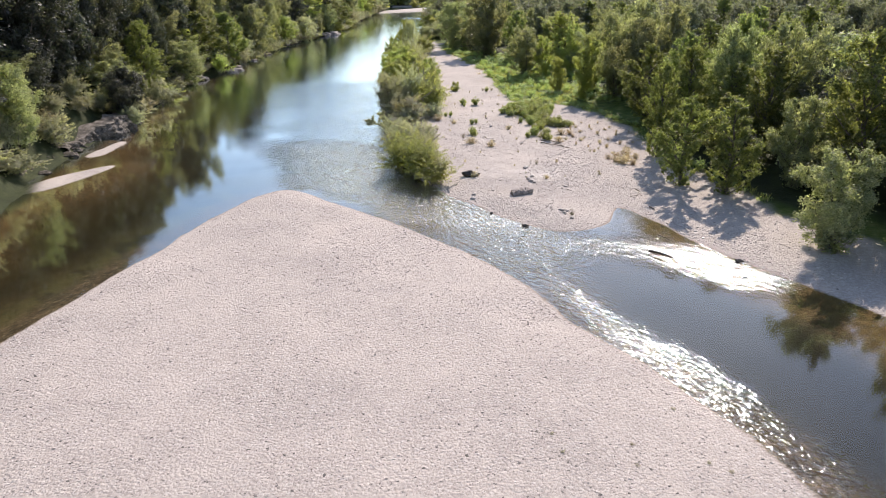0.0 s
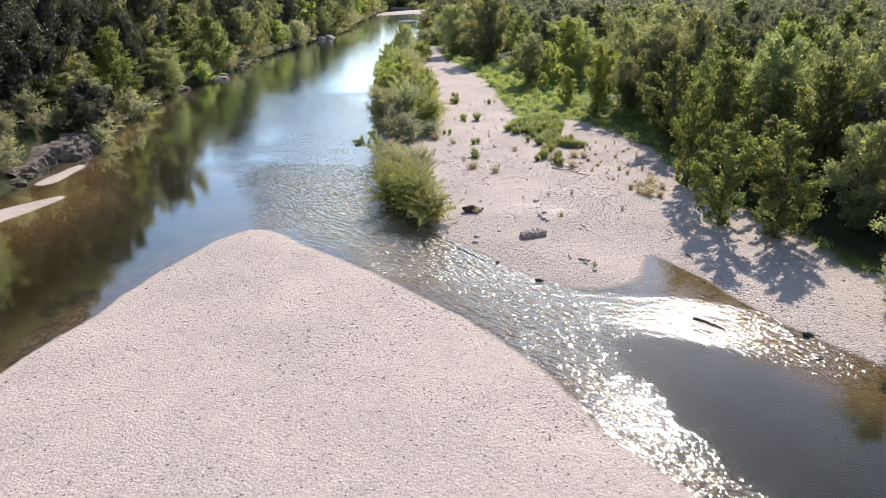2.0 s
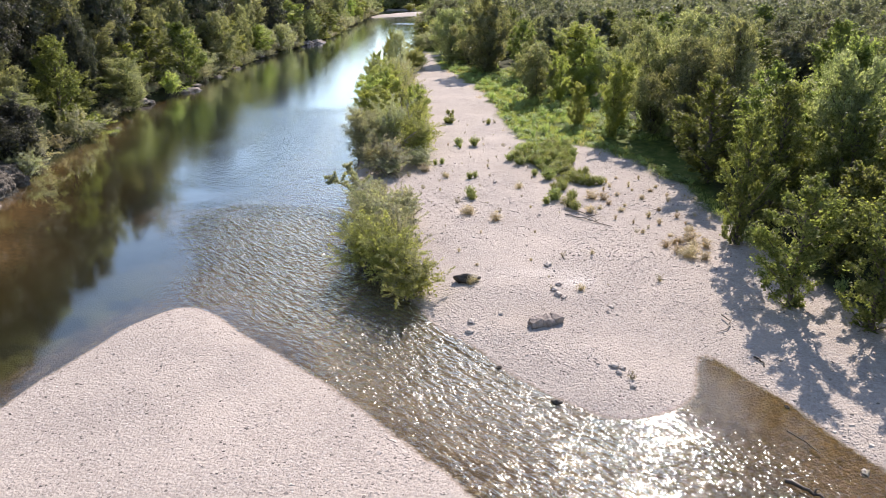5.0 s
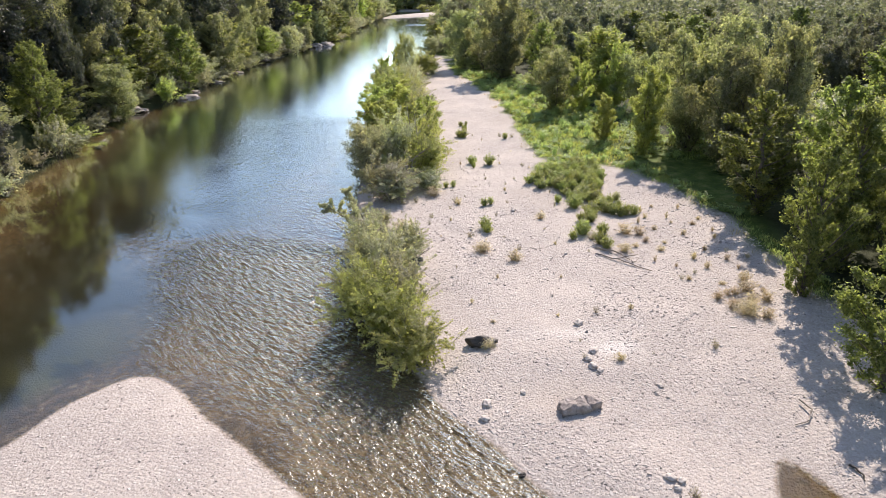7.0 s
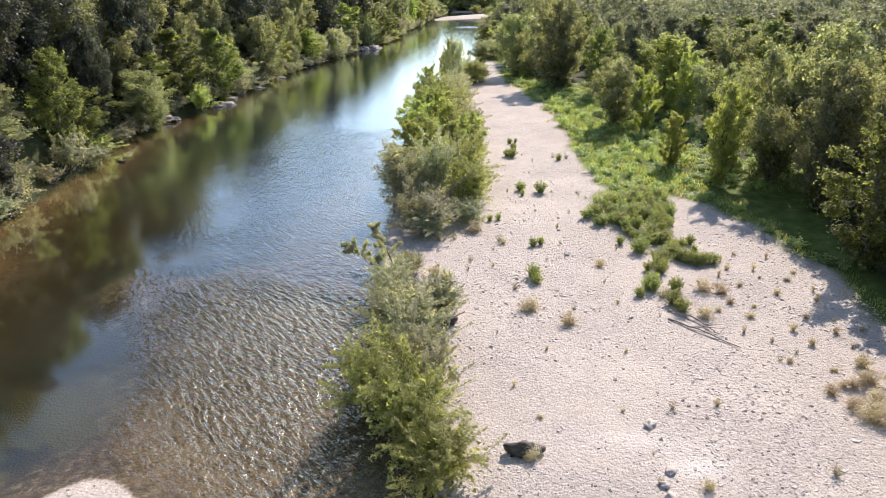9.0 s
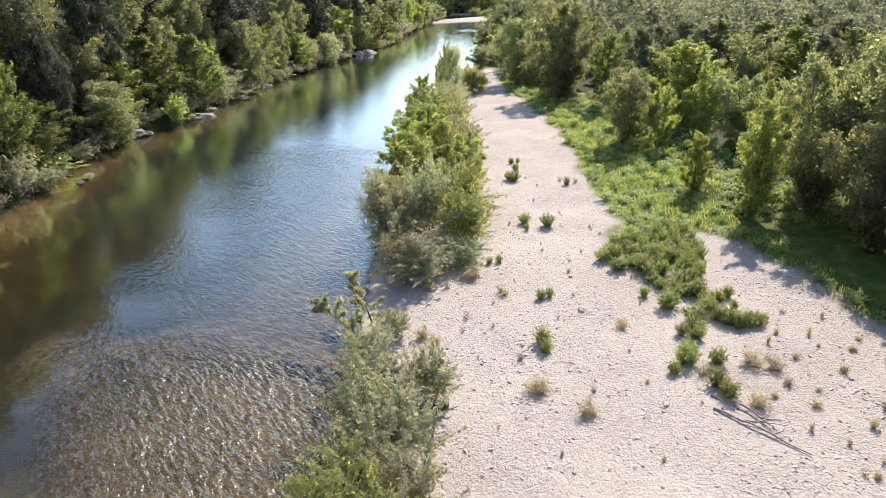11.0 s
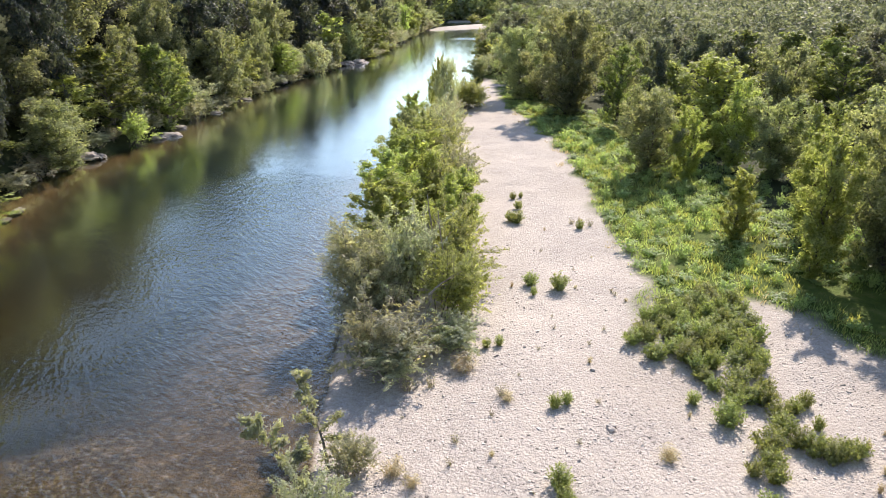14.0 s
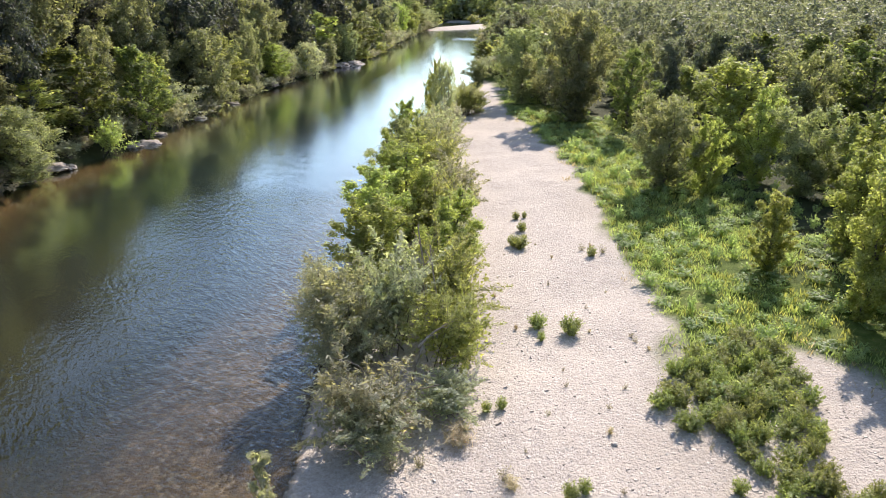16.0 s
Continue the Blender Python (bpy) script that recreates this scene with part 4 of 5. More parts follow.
def leaning_stem(name, points, radius, spread, blades, label):
    """A thin tree that hangs out over the river, with grey leaves towards its end."""
    pts = np.array(points, float)
    u = np.linspace(0, 1, 12)
    key = np.linspace(0, 1, len(pts))
    line = np.stack([np.interp(u, key, pts[:, i]) for i in range(3)], 1) + 0.04 * rng.normal(size=(12, 3))
    root = new(name, None)
    root.matrix_world = pose(*pts[0])
    tagged(root, label, "tree", "willows along the gravel bar")
    tv, tf = tube(line - pts[0], radius * (1.1 - u), 6)
    part("trunk", mesh_from("trunk", tv, tf, True), BARK, root)
    way = unit(pts[-1] - pts[0])
    twigs = []
    for k in range(11):
        at = 0.28 + 0.72 * (k + 0.5 * rng.random()) / 11
        a = np.array([np.interp(at, u, line[:, i]) for i in range(3)]) - pts[0]
        twigs.append((a, a + spread * rng.uniform(2.0, 4.0) * (1.35 - at) * unit(0.5 * way + rng.normal(size=3) * (1, 1, 0.5) + (0, 0, 0.5))))
    twigs.append((line[8] - pts[0], line[11] - pts[0]))
    part("twigs", mesh_from("twigs", *joined([tube(np.array(t), np.array([0.3, 0.1]) * radius, 3) for t in twigs]), True), BARK, root)
    ends = np.array(twigs)
    k, w = rng.integers(len(ends), size=blades), rng.random((blades, 1)) ** 0.7
    p = ends[k, 0] + w * 1.06 * (ends[k, 1] - ends[k, 0]) + rng.normal(size=(blades, 3)) * 0.055
    v, f = blades_at(rng, p, rng.normal(size=(blades, 3)), 1.5 * unit(ends[k, 1] - ends[k, 0]), 0.15, 0.05)
    part("crown", mesh_from("crown", v, f), LEAF["willow"], root)
    return root


leaning_stem("leaning_willow", [(-3.3, 58.6, 0.1), (-4.3, 59.8, 0.9), (-5.4, 60.8, 1.3), (-6.7, 61.9, 1.5)], 0.05, 0.30, 2600, "thin grey willow leaning low over the river")
leaning_stem("leaning_willow", [(-4.0, 61.4, 0.1), (-4.4, 62.2, 0.8), (-5.0, 63.3, 1.3), (-5.7, 64.3, 1.6)], 0.045, 0.26, 2000, "thin grey willow leaning low over the river")


# ---------------------------------------------------------------- low plants on the gravel
TUFTS = {}


def tuft(kind, x, y, wide, tall, label, group):
    """A low herb or grass clump."""
    variant = int(rng.integers(4))
    key = (kind, variant)
    if key not in TUFTS:
        if kind == "herb":
            tv, tf, v, f = shrub_meshes("", 300 + variant, 1700, 0.085, 0.036, (0.85, 0.95, 60), 0.07)
        elif kind == "straw":
            tv, tf, v, f = shrub_meshes("", 330 + variant, 330, 0.30, 0.022, (0.9, 1.0, 34), 0.16)
        else:
            tv, tf, v, f = shrub_meshes("", 360 + variant, 180, 0.12, 0.03, (0.9, 1.0, 26), 0.05)
        stems, foliage = mesh_from("stem", tv, tf), mesh_from("foliage", v, f)
        stems.materials.append({"twig": DEADWOOD, "straw": STRAW}.get(kind, HERB))
        foliage.materials.append({"herb": HERB, "straw": STRAW, "twig": SPRIG}[kind])
        TUFTS[key] = (stems, foliage)
    stems, foliage = TUFTS[key]
    root = new({"herb": "herb_clump", "straw": "grass_tuft", "twig": "twig_clump"}[kind], None)
    root.matrix_world = pose(x, y, stand(x, y) - 0.02, 0, 0, rng.uniform(0, 360)) @ Matrix.Diagonal((wide, wide, tall / 0.9, 1))
    tagged(root, label, "plant", group)
    part("stem", stems, None, root)
    part("foliage", foliage, None, root)
    return root


HERB_LABEL, STRAW_LABEL, TWIG_LABEL = "low dark green herb clump growing in pale gravel", "straw coloured dry grass tuft on the gravel", "thin brownish twig clump standing in the gravel"
CLUMPS = [(1.9, 83.4, 1.1), (1.5, 83.8, 0.8), (2.0, 86.0, 0.7), (1.7, 88.2, 0.55), (2.2, 88.4, 0.4), (2.4, 74.5, 0.9), (3.7, 74.0, 1.1), (2.5, 73.4, 0.4), (1.0, 68.8, 0.45), (0.5, 68.6, 0.45), (2.9, 64.7, 0.6), (3.3, 64.9, 0.5), (2.8, 60.9, 0.9), (2.9, 60.2, 0.7),
          (8.3, 64.1, 1.2), (7.5, 65.2, 0.6), (9.8, 65.3, 1.1), (10.0, 64.5, 0.85), (10.6, 64.8, 0.7), (9.1, 62.7, 1.25), (9.8, 63.6, 1.05), (10.1, 63.0, 0.9), (10.4, 62.6, 1.0), (11.1, 62.5, 1.0), (11.6, 62.6, 0.8), (8.3, 61.5, 0.65), (8.8, 61.2, 0.8),
          (8.9, 61.9, 0.9), (8.0, 59.4, 1.1), (8.2, 60.0, 0.9), (7.4, 58.7, 0.6), (9.1, 59.4, 0.85), (8.7, 57.9, 0.95), (8.9, 57.2, 0.85), (11.0, 63.9, 0.5), (11.1, 65.2, 0.65), (10.75, 62.3, 0.8), (5.4, 82.2, 0.6)]
for x, y, w in CLUMPS:
    tuft("herb", x, y, w, 0.9 * w ** 0.6, HERB_LABEL, "herb clumps on the bar")
tuft("twig", 8.4, 58.6, 0.8, 0.7, TWIG_LABEL, "twig clumps on the bar")
for x, y, w in [(6.0, 82.6, 0.6), (5.0, 83.0, 0.5), (6.1, 73.5, 0.3), (3.2, 70.2, 0.25), (4.5, 69.0, 0.25), (6.0, 73.9, 0.3), (-0.4, 61.6, 0.35), (-0.3, 62.7, 0.4), (4.4, 57.4, 0.35), (11.0, 47.2, 0.5), (7.0, 50.1, 0.4),
                (11.6, 53.4, 0.35), (12.4, 54.0, 0.3), (5.9, 46.5, 0.3), (1.9, 59.5, 0.55), (1.1, 65.3, 0.6), (7.7, 39.2, 0.5), (-2.2, 65.6, 0.9), (-1.4, 65.9, 0.6)]:
    tuft("twig", x, y, w, 0.8 * w ** 0.7, TWIG_LABEL, "twig clumps on the bar")
for x, y, w in [(2.5, 57.4, 1.2), (6.1, 62.2, 0.8), (1.3, 65.0, 0.6), (-2.0, 61.2, 0.9), (-1.4, 60.7, 0.6), (-0.3, 67.0, 1.3), (4.1, 56.1, 1.0), (11.0, 59.0, 0.9), (10.3, 59.3, 1.2), (9.7, 56.7, 0.9), (7.2, 46.3, 0.5),
                (13.3, 49.9, 1.3), (14.1, 52.1, 1.1), (14.4, 53.2, 0.8), (13.8, 50.9, 1.0), (13.0, 50.6, 0.9), (14.0, 49.6, 0.8), (12.6, 51.4, 0.7), (14.6, 51.2, 0.8), (13.5, 51.8, 0.7), (2.35, 47.45, 0.6), (2.2, 47.4, 0.5)]:
    tuft("straw", x, y, w, 0.62 * w ** 0.6, STRAW_LABEL, "grass tufts on the bar")
HERBS = rounded([(6.3, 68.5), (7.1, 67.6), (8.0, 66.4), (8.5, 65.3), (9.7, 65.7), (10.2, 67.6), (11.3, 69.1), (11.2, 71.4), (10.8, 73.7), (9.6, 74.2), (8.6, 73.3), (7.4, 71.4)])
for x, y in scatter(rng, 1400, (5, 14, 60, 82), 0.52, lambda x, y: inside(x, y, HERBS) + 0.7 * soft_noise(x, y, 1.5, 15) > 0):
    tuft("herb", x, y, rng.uniform(0.75, 1.15), rng.uniform(0.6, 1.0), "dense dark green herb clump beside the meadow", "herb thicket")


def weed_field(name, spots, label):
    """Leafy low herbs that run into one another, as one mass."""
    raw = [shrub_meshes("", 300 + k, 420, 0.115, 0.05, (0.8, 1.0, 24), 0.16)[2:] for k in range(4)]
    pieces, zs = [], ground_z(spots[:, 0], spots[:, 1])
    for k, (x, y) in enumerate(spots):
        v, f = raw[k % 4]
        a, w, h = rng.uniform(0, 6.28), rng.uniform(0.6, 1.5), rng.uniform(0.35, 0.8) if rng.random() < 0.72 else rng.uniform(0.9, 1.4)
        c, n = w * math.cos(a), w * math.sin(a)
        pieces.append((np.c_[c * v[:, 0] - n * v[:, 1] + x, n * v[:, 0] + c * v[:, 1] + y, h * v[:, 2] + zs[k] - 0.02], f))
    return tagged(part(name, mesh_from(name, *joined(pieces)), WEED), label, "plants", kind="stuff")


weed_field("meadow_weeds", scatter(rng, 3600, (0, 22, 44, 122), 0.95, lambda x, y: (inside(x, y, MEADOW) > 0.4) & (inside(x, y, EDGE) < 1) & (soft_noise(x, y, 4, 88) > -0.35) & (((y > 66) & ((x < 15.5) | (y > 74))) | (inside(x, y, MEADOW) < 1.0))), "lush green leafy herbs covering the meadow")
DRY_SLOPE = rounded([(9, 57), (12.6, 66), (15.5, 61), (16, 52), (13, 50)])
for x, y in scatter(rng, 400, (8, 17, 49, 68), 0.95, lambda x, y: inside(x, y, DRY_SLOPE) > 0):
    tuft("straw" if rng.random() < 0.95 else "twig", x, y, rng.uniform(0.2, 0.55), rng.uniform(0.2, 0.5), STRAW_LABEL, "dry grass on the gravel slope")
for x, y in scatter(rng, 260, (-3.5, 9, 46, 84), 1.9, lambda x, y: (land(x, y)[0] > 1.2) & (inside(x, y, MEADOW) < -0.5)):
    tuft(rng.choice(["twig", "straw"]), x, y, rng.uniform(0.12, 0.3), rng.uniform(0.15, 0.35), TWIG_LABEL, "small sprigs on the bar")
for x, y in [(7.8, 16.8), (5.7, 17.6), (3.5, 17.2), (8.3, 16.4), (5.6, 16.6), (3.3, 18.1), (7.6, 19.6)]:
    tuft("twig", x, y, 0.22, 0.16, TWIG_LABEL, "small sprigs on the bar")


def blade_field(name, spots, tall, wide, material, label, per=9):
    """Grass blades as one mass."""
    n = len(spots) * per
    base = np.repeat(spots, per, 0) + rng.normal(size=(n, 2)) * 0.16
    z = ground_z(base[:, 0], base[:, 1])
    lean = rng.normal(size=(n, 2)) * 0.35
    h = tall * (0.5 + 0.8 * rng.random(n)) * np.repeat(0.6 + 0.8 * rng.random(len(spots)), per)
    p = np.c_[base, z - 0.02]
    tip = p + np.c_[lean * h[:, None], h]
    side = unit(np.c_[rng.normal(size=(n, 2)), np.zeros(n)]) * wide / 2
    mid = 0.55 * p + 0.45 * tip + np.c_[np.zeros((n, 2)), 0.06 * h]
    v = np.stack([p, mid + side, tip, mid - side], 1).reshape(-1, 3)
    return tagged(part(name, mesh_from(name, v, np.arange(4 * n).reshape(-1, 4)), material), label, "grass", kind="stuff")


def meadow_spots(count, box, low, high, seed):
    xs, ys = rng.uniform(box[0], box[1], count), rng.uniform(box[2], box[3], count)
    d = inside(xs, ys, MEADOW) + 0.7 * fbm(xs, ys, 2.0, 2, 41)
    keep = (d > low) & (d < np.where((ys < 67) | (xs > 15.5) & (ys < 74), min(high, 0.9), high)) & (inside(xs, ys, EDGE) < 1.5) & (soft_noise(xs, ys, 3.1, seed) > (-0.45 if seed != 51 else -0.36))
    return np.c_[xs, ys][keep]


blade_field("meadow_grass", meadow_spots(26000, (0, 26, 40, 132), 0.1, 11, 51), 0.21, 0.036, GRASS, "lush yellow green meadow grass beside the woods")
blade_field("meadow_herbs", meadow_spots(7000, (0, 24, 40, 125), 0.6, 9, 77), 0.26, 0.052, HERB, "darker green herbs among the meadow grass", 8)
blade_field("meadow_straw", meadow_spots(700, (2, 22, 40, 120), -0.7, 0.5, 93), 0.28, 0.05, STRAW, "yellowed grass along the meadow's rim", 6)


# ---------------------------------------------------------------- stones, rock and driftwood
def rock_mesh(seed, rough=0.22, flat=0.7, cuts=3, crag=0.0):
    bm = bmesh.new()
    bmesh.ops.create_icosphere(bm, subdivisions=cuts, radius=0.5)
    off = Vector((seed * 3.7, seed * 1.3, seed * 2.1))
    for v in bm.verts:
        n = v.co.normalized()
        k = 1 + rough * noise.noise(n * 1.6 + off) * 1.6 + 0.5 * rough * noise.noise(n * 4.5 + off) - crag * abs(noise.noise(n * 3.1 - off)) - 0.3 * crag * abs(noise.noise(n * 9.0 + off))
        v.co = n * 0.5 * k
        v.co.z = max(v.co.z * flat, -0.28 * flat)
    me = bpy.data.meshes.new("stone")
    bm.to_mesh(me)
    bm.free()
    for p in me.polygons:
        p.use_smooth = True
    return me


ROCKS = [rock_mesh(k, 0.30, 0.9, 4, 0.34) for k in range(5)]
for me in ROCKS:
    me.materials.append(ROCK)
FLAT = [rock_mesh(k + 20, 0.28, 0.7, 4, 0.3) for k in range(3)]
for me in FLAT:
    me.materials.append(BOULDER)
PALE = [rock_mesh(k + 9, 0.34, 0.65, 3, 0.25) for k in range(4)]
PALESTONE = solid_material("pale_stone", (0.32, 0.28, 0.25), (0.43, 0.385, 0.35), (0.54, 0.49, 0.455), 6, 0.85, 0.4, 0.02)
for me in PALE:
    me.materials.append(PALESTONE)


def stone(name, x, y, size, label, group="", meshes=PALE, stretch=(1, 0.8, 0.8), turn=None, dz=0.0):
    ob = new(name, meshes[int(rng.integers(len(meshes)))])
    ob.matrix_world = pose(x, y, stand(x, y) + dz + 0.2 * size * stretch[2] * 0.6, 0, 0, rng.uniform(0, 360) if turn is None else turn) @ Matrix.Diagonal((size * stretch[0], size * stretch[1], size * stretch[2], 1))
    return tagged(ob, label, "stone", group)


# the big weathered block, cracked in three
block = new("boulder", None)
block.matrix_world = pose(5.2, 43.4, stand(5.2, 43.4) - 0.05, 0, 0, 12) @ Matrix.Diagonal((0.97, 0.9, 0.92, 1))
tagged(block, "long grey weathered boulder cracked across on gravel", "boulder")
for k, (dx, w) in enumerate([(-0.46, 0.56), (0.02, 0.54), (0.48, 0.50)]):
    bm = bmesh.new()
    bmesh.ops.create_cube(bm, size=1.0)
    bmesh.ops.subdivide_edges(bm, edges=bm.edges[:], cuts=14, use_grid_fill=True)
    for v in bm.verts:
        r = v.co.copy()
        q = Vector((r.x * w, r.y * 0.62, r.z * 0.40))
        q *= 1.08 - 0.62 * max(0.0, r.length - 0.48)
        q += 0.10 * Vector(noise.noise_vector(q * 3 + Vector((k * 5.0, 0, 0)))) + 0.05 * Vector(noise.noise_vector(q * 8)) + 0.02 * Vector(noise.noise_vector(q * 21))
        v.co = q
    me = bpy.data.meshes.new("rock_piece")
    bm.to_mesh(me)
    bm.free()
    for p in me.polygons:
        p.use_smooth = True
    ob = part("rock_piece", me, BOULDER, block)
    ob.matrix_basis = pose(dx, 0.03 * (k - 1), 0.19, 0, 4 * (k - 1), 6 * (1 - k))

PALE_LABEL = "rounded pale stone lying on the gravel bar"
for x, y, s in [(2.1, 43.9, 0.42), (3.4, 44.5, 0.28), (6.1, 45.9, 0.42), (6.3, 45.6, 0.3), (6.1, 49.2, 0.48), (7.2, 39.9, 0.36), (7.5, 39.8, 0.3), (4.6, 63.5, 0.3), (1.5, 57.9, 0.2), (6.7, 56.6, 0.24), (4.4, 67.1, 0.22),
                (13.4, 34.3, 0.3), (7.6, 38.7, 0.28), (2.0, 43.1, 0.36), (7.3, 39.5, 0.26), (6.3, 47.0, 0.4), (6.0, 46.4, 0.34), (8.2, 44.6, 0.24), (4.6, 63.7, 0.34)]:
    stone("stone", x, y, s, PALE_LABEL, "stones on the bar")
for x, y, s in [(4.8, 38.1, 0.36), (14.9, 32.3, 0.4), (14.6, 30.7, 0.34), (12.6, 37.6, 0.2), (3.0, 40.4, 0.22)]:
    stone("wet_stone", x, y, s, "dark wet stone at the water's edge", "dark stones at the shore").data = PALE[0]
DARKROCK = rock_mesh(31, 0.45, 0.8, 3, 0.5)
DARKROCK.materials.append(WETWOOD)
for ob in list(scene.objects):
    if ob.name.startswith("wet_stone"):
        ob.data = DARKROCK
# clod of roots and soil with a grass tuft
clod = stone("root_clod", 2.0, 47.7, 1.0, "dark clod of soil and roots on gravel", "", [DARKROCK], (1.15, 0.65, 0.8), 8)
clod = stone("root_clod", -0.9, 56.0, 0.9, "dark clod of soil and roots under a willow", "", [DARKROCK], (0.9, 0.6, 0.7), 60)
# rock along the left bank, with scrub on top of it
def rock_face(points, height, label):
    """A fissured face of bedrock that rises out of the water and leans back into the slope."""
    pts = np.array(points, float)
    nu, nv = int(np.hypot(*np.diff(pts, axis=0).T).sum() / 0.12), 34
    u, v = np.meshgrid(np.linspace(0, 1, nu), np.linspace(0, 1, nv))
    key = np.linspace(0, 1, len(pts))
    x, y = np.interp(u, key, pts[:, 0]), np.interp(u, key, pts[:, 1])
    tall = height * (0.72 + 0.3 * fbm(y, 0 * y, 3.0, 2, 70)) * np.sin(np.pi * np.clip(u, 0.02, 0.98)) ** 0.35
    z = -0.3 + v * (tall + 0.3)
    steps = np.abs(soft_noise(y + 0.3 * z, z * 0.3, 0.9, 72)) + 0.6 * np.abs(soft_noise(y - 0.5 * z, z * 0.6, 0.6, 73)) + 0.5 * np.abs(soft_noise(y, z, 0.26, 74))
    ledge = 0.35 * np.floor(z / 0.55 + 0.8 * soft_noise(y, z, 2.0, 75))
    x = x - 0.35 * v ** 1.6 - 0.22 * ledge - 0.5 * steps + 0.35 * soft_noise(y, z, 2.4, 76) - 2.2 * np.clip(v - 0.9, 0, 1) * 10 * 0.6
    ids = np.arange(nu * nv).reshape(nv, nu)
    f = np.stack([ids[:-1, :-1], ids[:-1, 1:], ids[1:, 1:], ids[1:, :-1]], -1).reshape(-1, 4)
    return tagged(part("bank_rock", mesh_from("bank_rock", np.stack([x, y, z], -1).reshape(-1, 3), f, True), ROCK), label, "rock", "bank rocks")


rock_face([(-30.2, 57.0), (-31.0, 59.5), (-30.4, 62.5), (-29.6, 65.2), (-29.5, 67.5), (-31.0, 69.6)], 2.5, "grey fissured rock face along the river bank")
rock_face([(-29.6, 44.0), (-30.0, 47.0), (-30.6, 51.0), (-30.9, 54.0), (-30.6, 56.8)], 1.2, "low grey rock ledge along the river bank")
for x, y, s, h in [(-31.0, 58.4, 1.1, 0.8), (-30.7, 56.6, 1.4, 0.8), (-30.0, 63.8, 0.9, 0.7), (-30.6, 69.8, 1.2, 0.8), (-30.2, 51.6, 1.0, 0.7)]:
    stone("bank_rock", x, y, s, "grey weathered rock at the foot of the bank", "bank rocks", ROCKS, (0.8, 1.1, 0.75 * h), None, -0.1)
for x, y, s in PALE_ROCKS:
    stone("shore_rock", x, y, s, "pale flat rock at the foot of the wooded bank", "shore rocks", FLAT, (1.2, 0.8, 0.5), None, 0.1)


for x, y, s in [(-33.4, 59.0, 1.6), (-33.9, 61.5, 2.2), (-33.2, 64.8, 1.5), (-34.2, 66.0, 2.6), (-33.4, 68.4, 2.2), (-32.3, 70.4, 1.8), (-32.6, 57.2, 1.6)]:
    plant("willow" if s > 1.7 else "dry", x, y, s, rng, True, 2.6, "low bank scrub", "green scrub growing over grey bank rock").location.z += 0.5


def stick(name, points, thick, label, material=DEADWOOD, twigs=()):
    """A log or branch of driftwood with its side branches as parts."""
    pts = np.array(points, float)
    u = np.linspace(0, 1, 10)
    line = np.stack([np.interp(u, np.linspace(0, 1, len(pts)), pts[:, i]) for i in range(3)], 1)
    line = line + rng.normal(size=(10, 3)) * thick * 0.3
    line[:, 2] += np.array([stand(*p[:2]) if pts[0][2] >= 0 else 0.0 for p in line]).clip(0.0) + thick * 0.5
    root = new(name, None)
    root.matrix_world = pose(*line[0])
    tagged(root, label, "driftwood")
    v, f = tube(line - line[0], thick * (1 - 0.55 * u), 7)
    part("stem", mesh_from("stem", v, f, True), material, root)
    for at, way in twigs:
        a = line[int(at * 9)] - line[0]
        b = a + np.array(way)
        v, f = tube([a, 0.5 * (a + b) + rng.normal(size=3) * 0.05, b], np.array([0.5, 0.4, 0.15]) * thick, 5)
        part("branch", mesh_from("branch", v, f, True), material, root)
    return root


stick("drift_log", [(10.88, 33.95, -0.005), (11.35, 33.4, -0.005), (11.82, 32.88, -0.01)], 0.07, "thin dark wet log lying in shallow water", WETWOOD, [(0.6, (0.25, 0.1, 0.1))])
stick("drift_branch", [(12.0, 36.3, -0.05), (12.3, 35.8, -0.02), (12.5, 35.2, -0.05)], 0.03, "dark wet branch at the inlet's edge", WETWOOD, [(0.5, (0.3, 0.0, 0.15)), (0.7, (-0.2, -0.2, 0.1))])
stick("drift_branch", [(8.2, 56.4, 0.02), (9.2, 55.5, 0.08), (10.4, 54.1, 0.03)], 0.04, "long bleached driftwood branch on gravel", DEADWOOD, [(0.4, (1.3, -0.5, 0.2)), (0.55, (0.9, -0.3, 0.35)), (0.7, (0.5, 0.3, 0.2))])
stick("drift_branch", [(8.3, 57.2, 0.02), (9.2, 56.5, 0.1), (9.7, 55.5, 0.05)], 0.045, "long bleached driftwood branch on gravel", DEADWOOD, [(0.5, (-0.9, 0.2, 0.2)), (0.8, (0.5, -0.4, 0.2))])
stick("drift_branch", [(12.6, 43.7, 0.1), (12.75, 43.1, 0.15), (12.5, 42.7, 0.03), (12.0, 42.5, 0.02)], 0.035, "curved grey driftwood branch on gravel")
stick("drift_branch", [(12.7, 40.6, 0.05), (12.9, 40.2, 0.05), (12.8, 39.9, 0.02)], 0.04, "short dark driftwood piece on gravel", WETWOOD)
stick("drift_branch", [(-2.1, 67.8, 0.25), (-1.3, 68.6, 0.45), (-0.7, 69.3, 0.6)], 0.06, "fallen grey branch among the willows", DEADWOOD)
stick("drift_branch", [(-1.9, 70.2, 1.5), (-1.3, 70.8, 1.8), (-0.6, 71.3, 2.1)], 0.05, "bare bleached branch sticking out of the willows", DEADWOOD, [(0.8, (0.5, -0.2, 0.1)), (0.7, (0.3, 0.4, 0.1))])
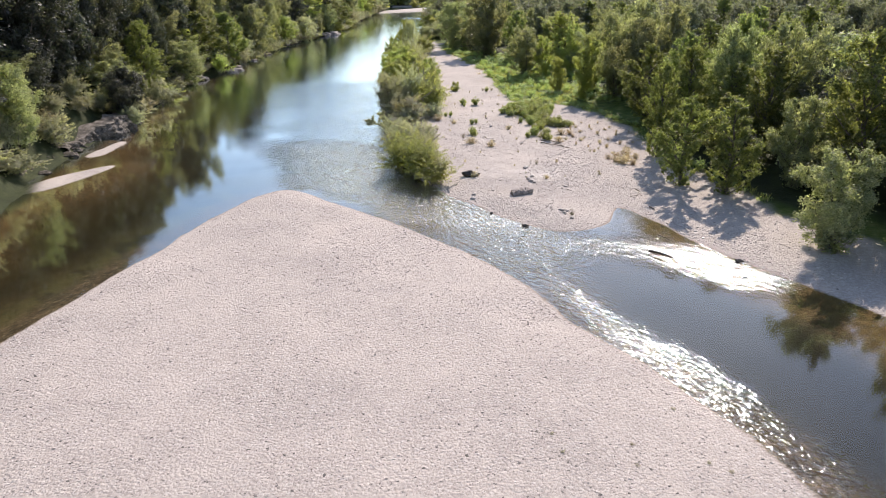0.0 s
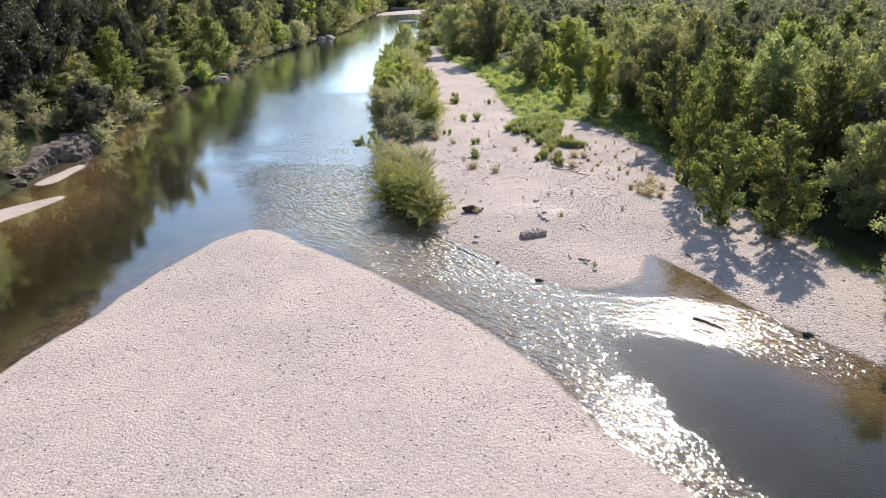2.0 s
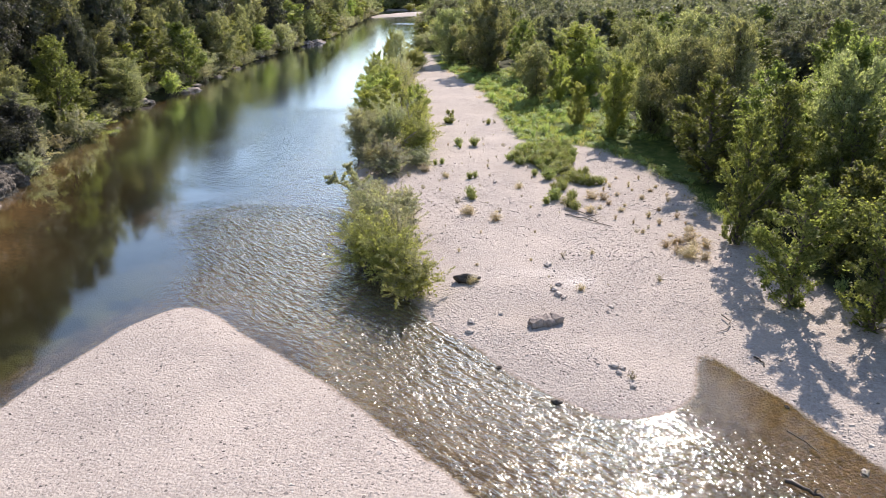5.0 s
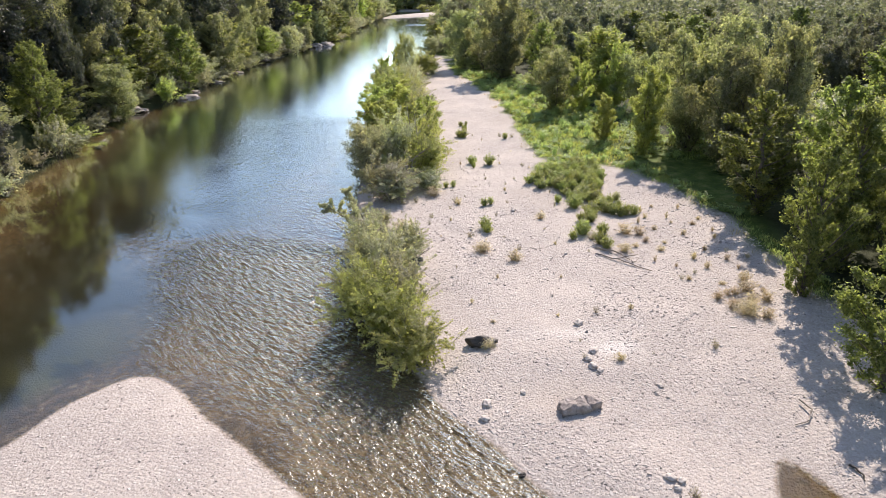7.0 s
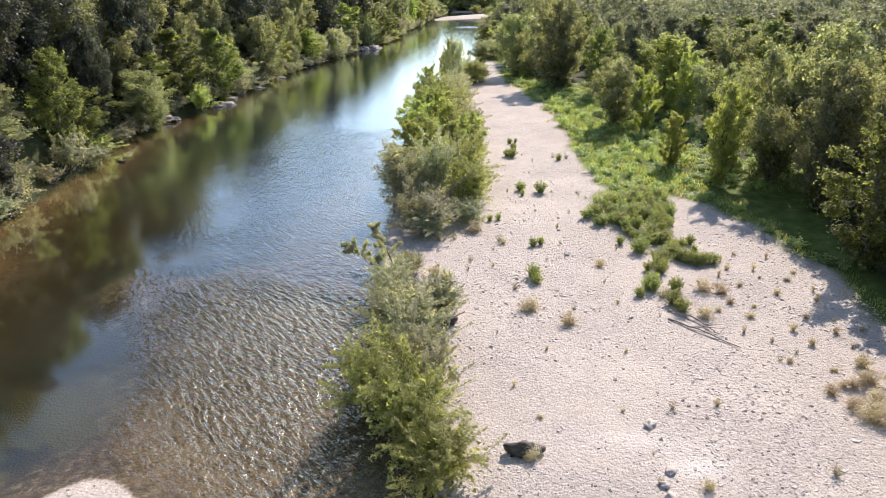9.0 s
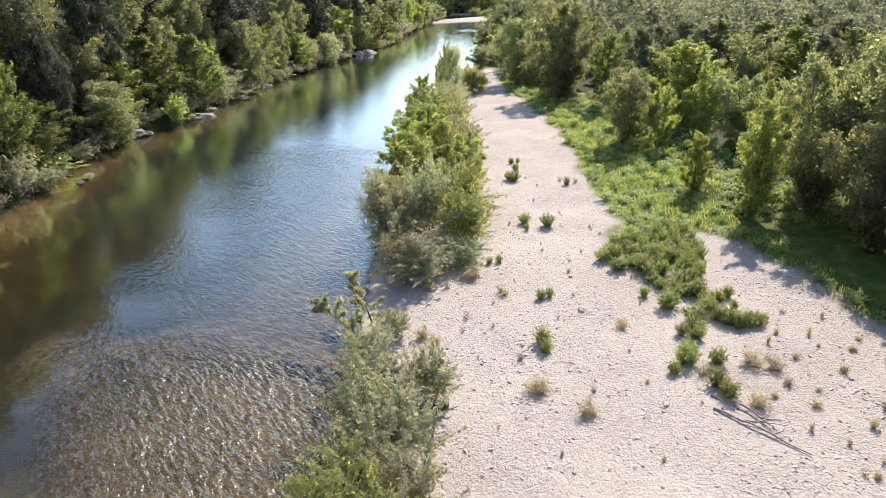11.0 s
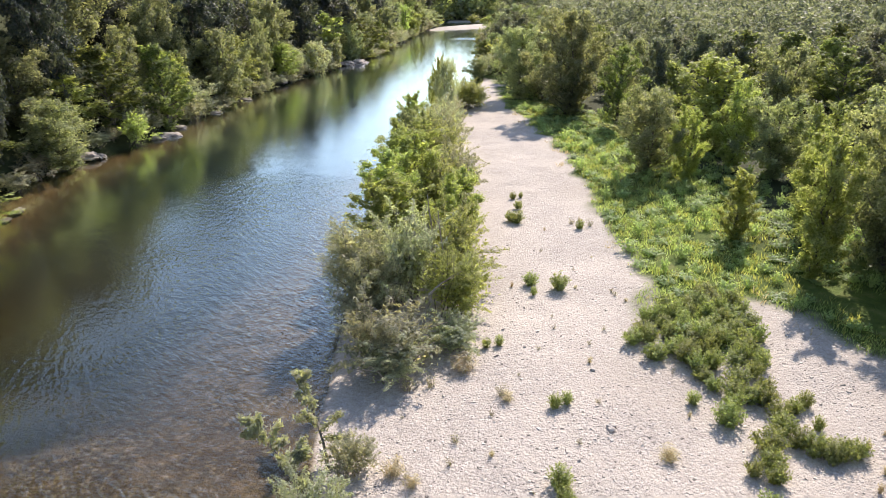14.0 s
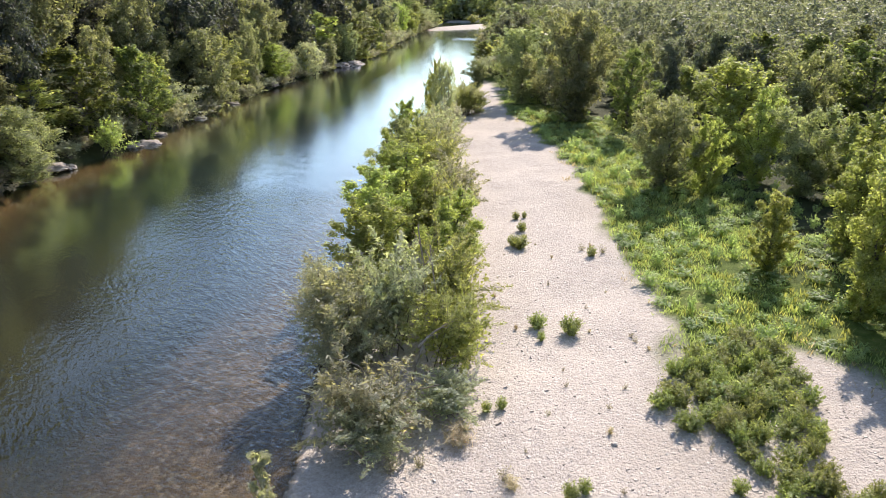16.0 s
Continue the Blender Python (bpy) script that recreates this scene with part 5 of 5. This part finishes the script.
stick("drift_branch", [(-2.4, 66.0, 0.05), (-2.1, 66.6, 0.5), (-1.9, 67.3, 1.1)], 0.05, "bare bleached branch beside a dry bush", DEADWOOD, [(0.6, (0.3, 0.0, 0.5))])
for x, y, tip in [(-2.4, 68.6, (1.5, -0.6, 1.4)), (-3.4, 69.8, (-1.2, -0.8, 1.9)), (-2.2, 70.4, (1.6, 0.3, 2.3)), (-3.0, 66.0, (-0.7, -0.9, 1.2)), (-1.0, 54.6, (0.9, -0.4, 1.5)), (-2.6, 79.6, (1.7, -0.2, 3.4))]:
    stick("drift_branch", [(x, y, 0.0), (x + 0.3 * tip[0], y + 0.5 * tip[1], 0.7 * tip[2]), (x + tip[0], y + tip[1], tip[2])], 0.035, "bare bleached branch tangled among the willows", DEADWOOD, [(0.6, (0.5 * tip[0], 0.4, 0.1)), (0.8, (0.3, -0.4, 0.3))])
for x, y, w in [(-1.6, 72.6, 5.0), (-2.2, 74.0, 5.4)]:
    stick("bare_sapling", [(x, y, 0.0), (x + 0.1, y + 0.1, w * 0.5), (x - 0.1, y + 0.2, w * 0.85)], 0.05, "thin bare grey sapling among the willows", DEADWOOD, [(0.6, (0.4, 0.1, 0.6)), (0.8, (-0.3, 0.2, 0.5)), (0.4, (-0.4, -0.2, 0.6))])


def cobbles(name, count, box, low, high, label, dry=True, material=COBBLE):
    """Loose river stones as one mass: little five-sided domes."""
    xs, ys = rng.uniform(box[0], box[1], count), rng.uniform(box[2], box[3], count)
    d = land(xs, ys)[0]
    ok = ((d > 0.15) if dry else ((d < 0.3) & (d > -1.6))) & (inside(xs, ys, MEADOW) < 0.3)
    patchy = 0.5 if box[0] > -10 else 0.12
    dense = (0.5 + patchy * fbm(xs, ys, 4.5, 3, 61)) * step(88, 55, ys)
    ok &= rng.random(count) < np.clip(dense, 0.12 * step(88, 60, ys), 1)
    xs, ys, dense = xs[ok], ys[ok], dense[ok]
    n = len(xs)
    r = low * (high / low) ** (rng.random(n) ** 2.2) * (0.8 + 0.35 * np.clip(dense, 0, 1))
    a = np.linspace(0, 2 * np.pi, 4, endpoint=False)[None, :] + rng.uniform(0, 6.28, n)[:, None]
    long, turn, tall = rng.uniform(0.62, 1, n), rng.uniform(0, 3.14, n), rng.uniform(0.08, 0.22, n)
    wob = rng.uniform(0.75, 1.15, (n, 4))
    cx, cy = np.cos(a) * wob, np.sin(a) * wob * long[:, None]
    cx, cy = cx * np.cos(turn)[:, None] - cy * np.sin(turn)[:, None], cx * np.sin(turn)[:, None] + cy * np.cos(turn)[:, None]
    z = ground_z(xs, ys)
    tilt = rng.normal(size=(n, 2)) * 0.25
    ring = np.stack([xs[:, None] + r[:, None] * cx, ys[:, None] + r[:, None] * cy, np.repeat((z - 0.25 * r)[:, None], 4, 1)], -1)
    up = np.stack([xs[:, None] + 0.7 * r[:, None] * cx, ys[:, None] + 0.7 * r[:, None] * cy,
                   (z + tall * r)[:, None] + 0.7 * r[:, None] * (cx * tilt[:, :1] + cy * tilt[:, 1:])], -1)
    v = np.concatenate([ring, up], 1).reshape(-1, 3)
    i, j = np.arange(4), (np.arange(4) + 1) % 4
    f = np.concatenate([np.stack([i, j, j + 4, i + 4], 1), [[4, 5, 6, 7]]])
    f = (f[None] + 8 * np.arange(n)[:, None, None]).reshape(-1, 4)
    return tagged(part(name, mesh_from(name, v, f), material), label, "gravel", kind="stuff")


cobbles("near_gravel", 115000, (-19, 13, 13, 47), 0.025, 0.085, "loose pale river cobbles covering the gravel bar")
cobbles("bar_gravel", 85000, (-6, 19, 26, 90), 0.028, 0.10, "loose pale river cobbles on the middle bar")
DARKSTONE = solid_material("dark_pebble", (0.11, 0.098, 0.088), (0.18, 0.16, 0.143), (0.27, 0.243, 0.22), 9, 0.85)
cobbles("dark_pebbles", 13000, (-19, 13, 13, 47), 0.035, 0.095, "dark grey pebbles scattered over pale river gravel", True, DARKSTONE)
cobbles("bar_pebbles", 7000, (-6, 19, 26, 90), 0.035, 0.11, "dark grey pebbles scattered over the middle bar", True, DARKSTONE)
cobbles("bar_stones", 15000, (-6, 19, 26, 90), 0.06, 0.15, "fist-sized pale stones strewn over the middle bar")
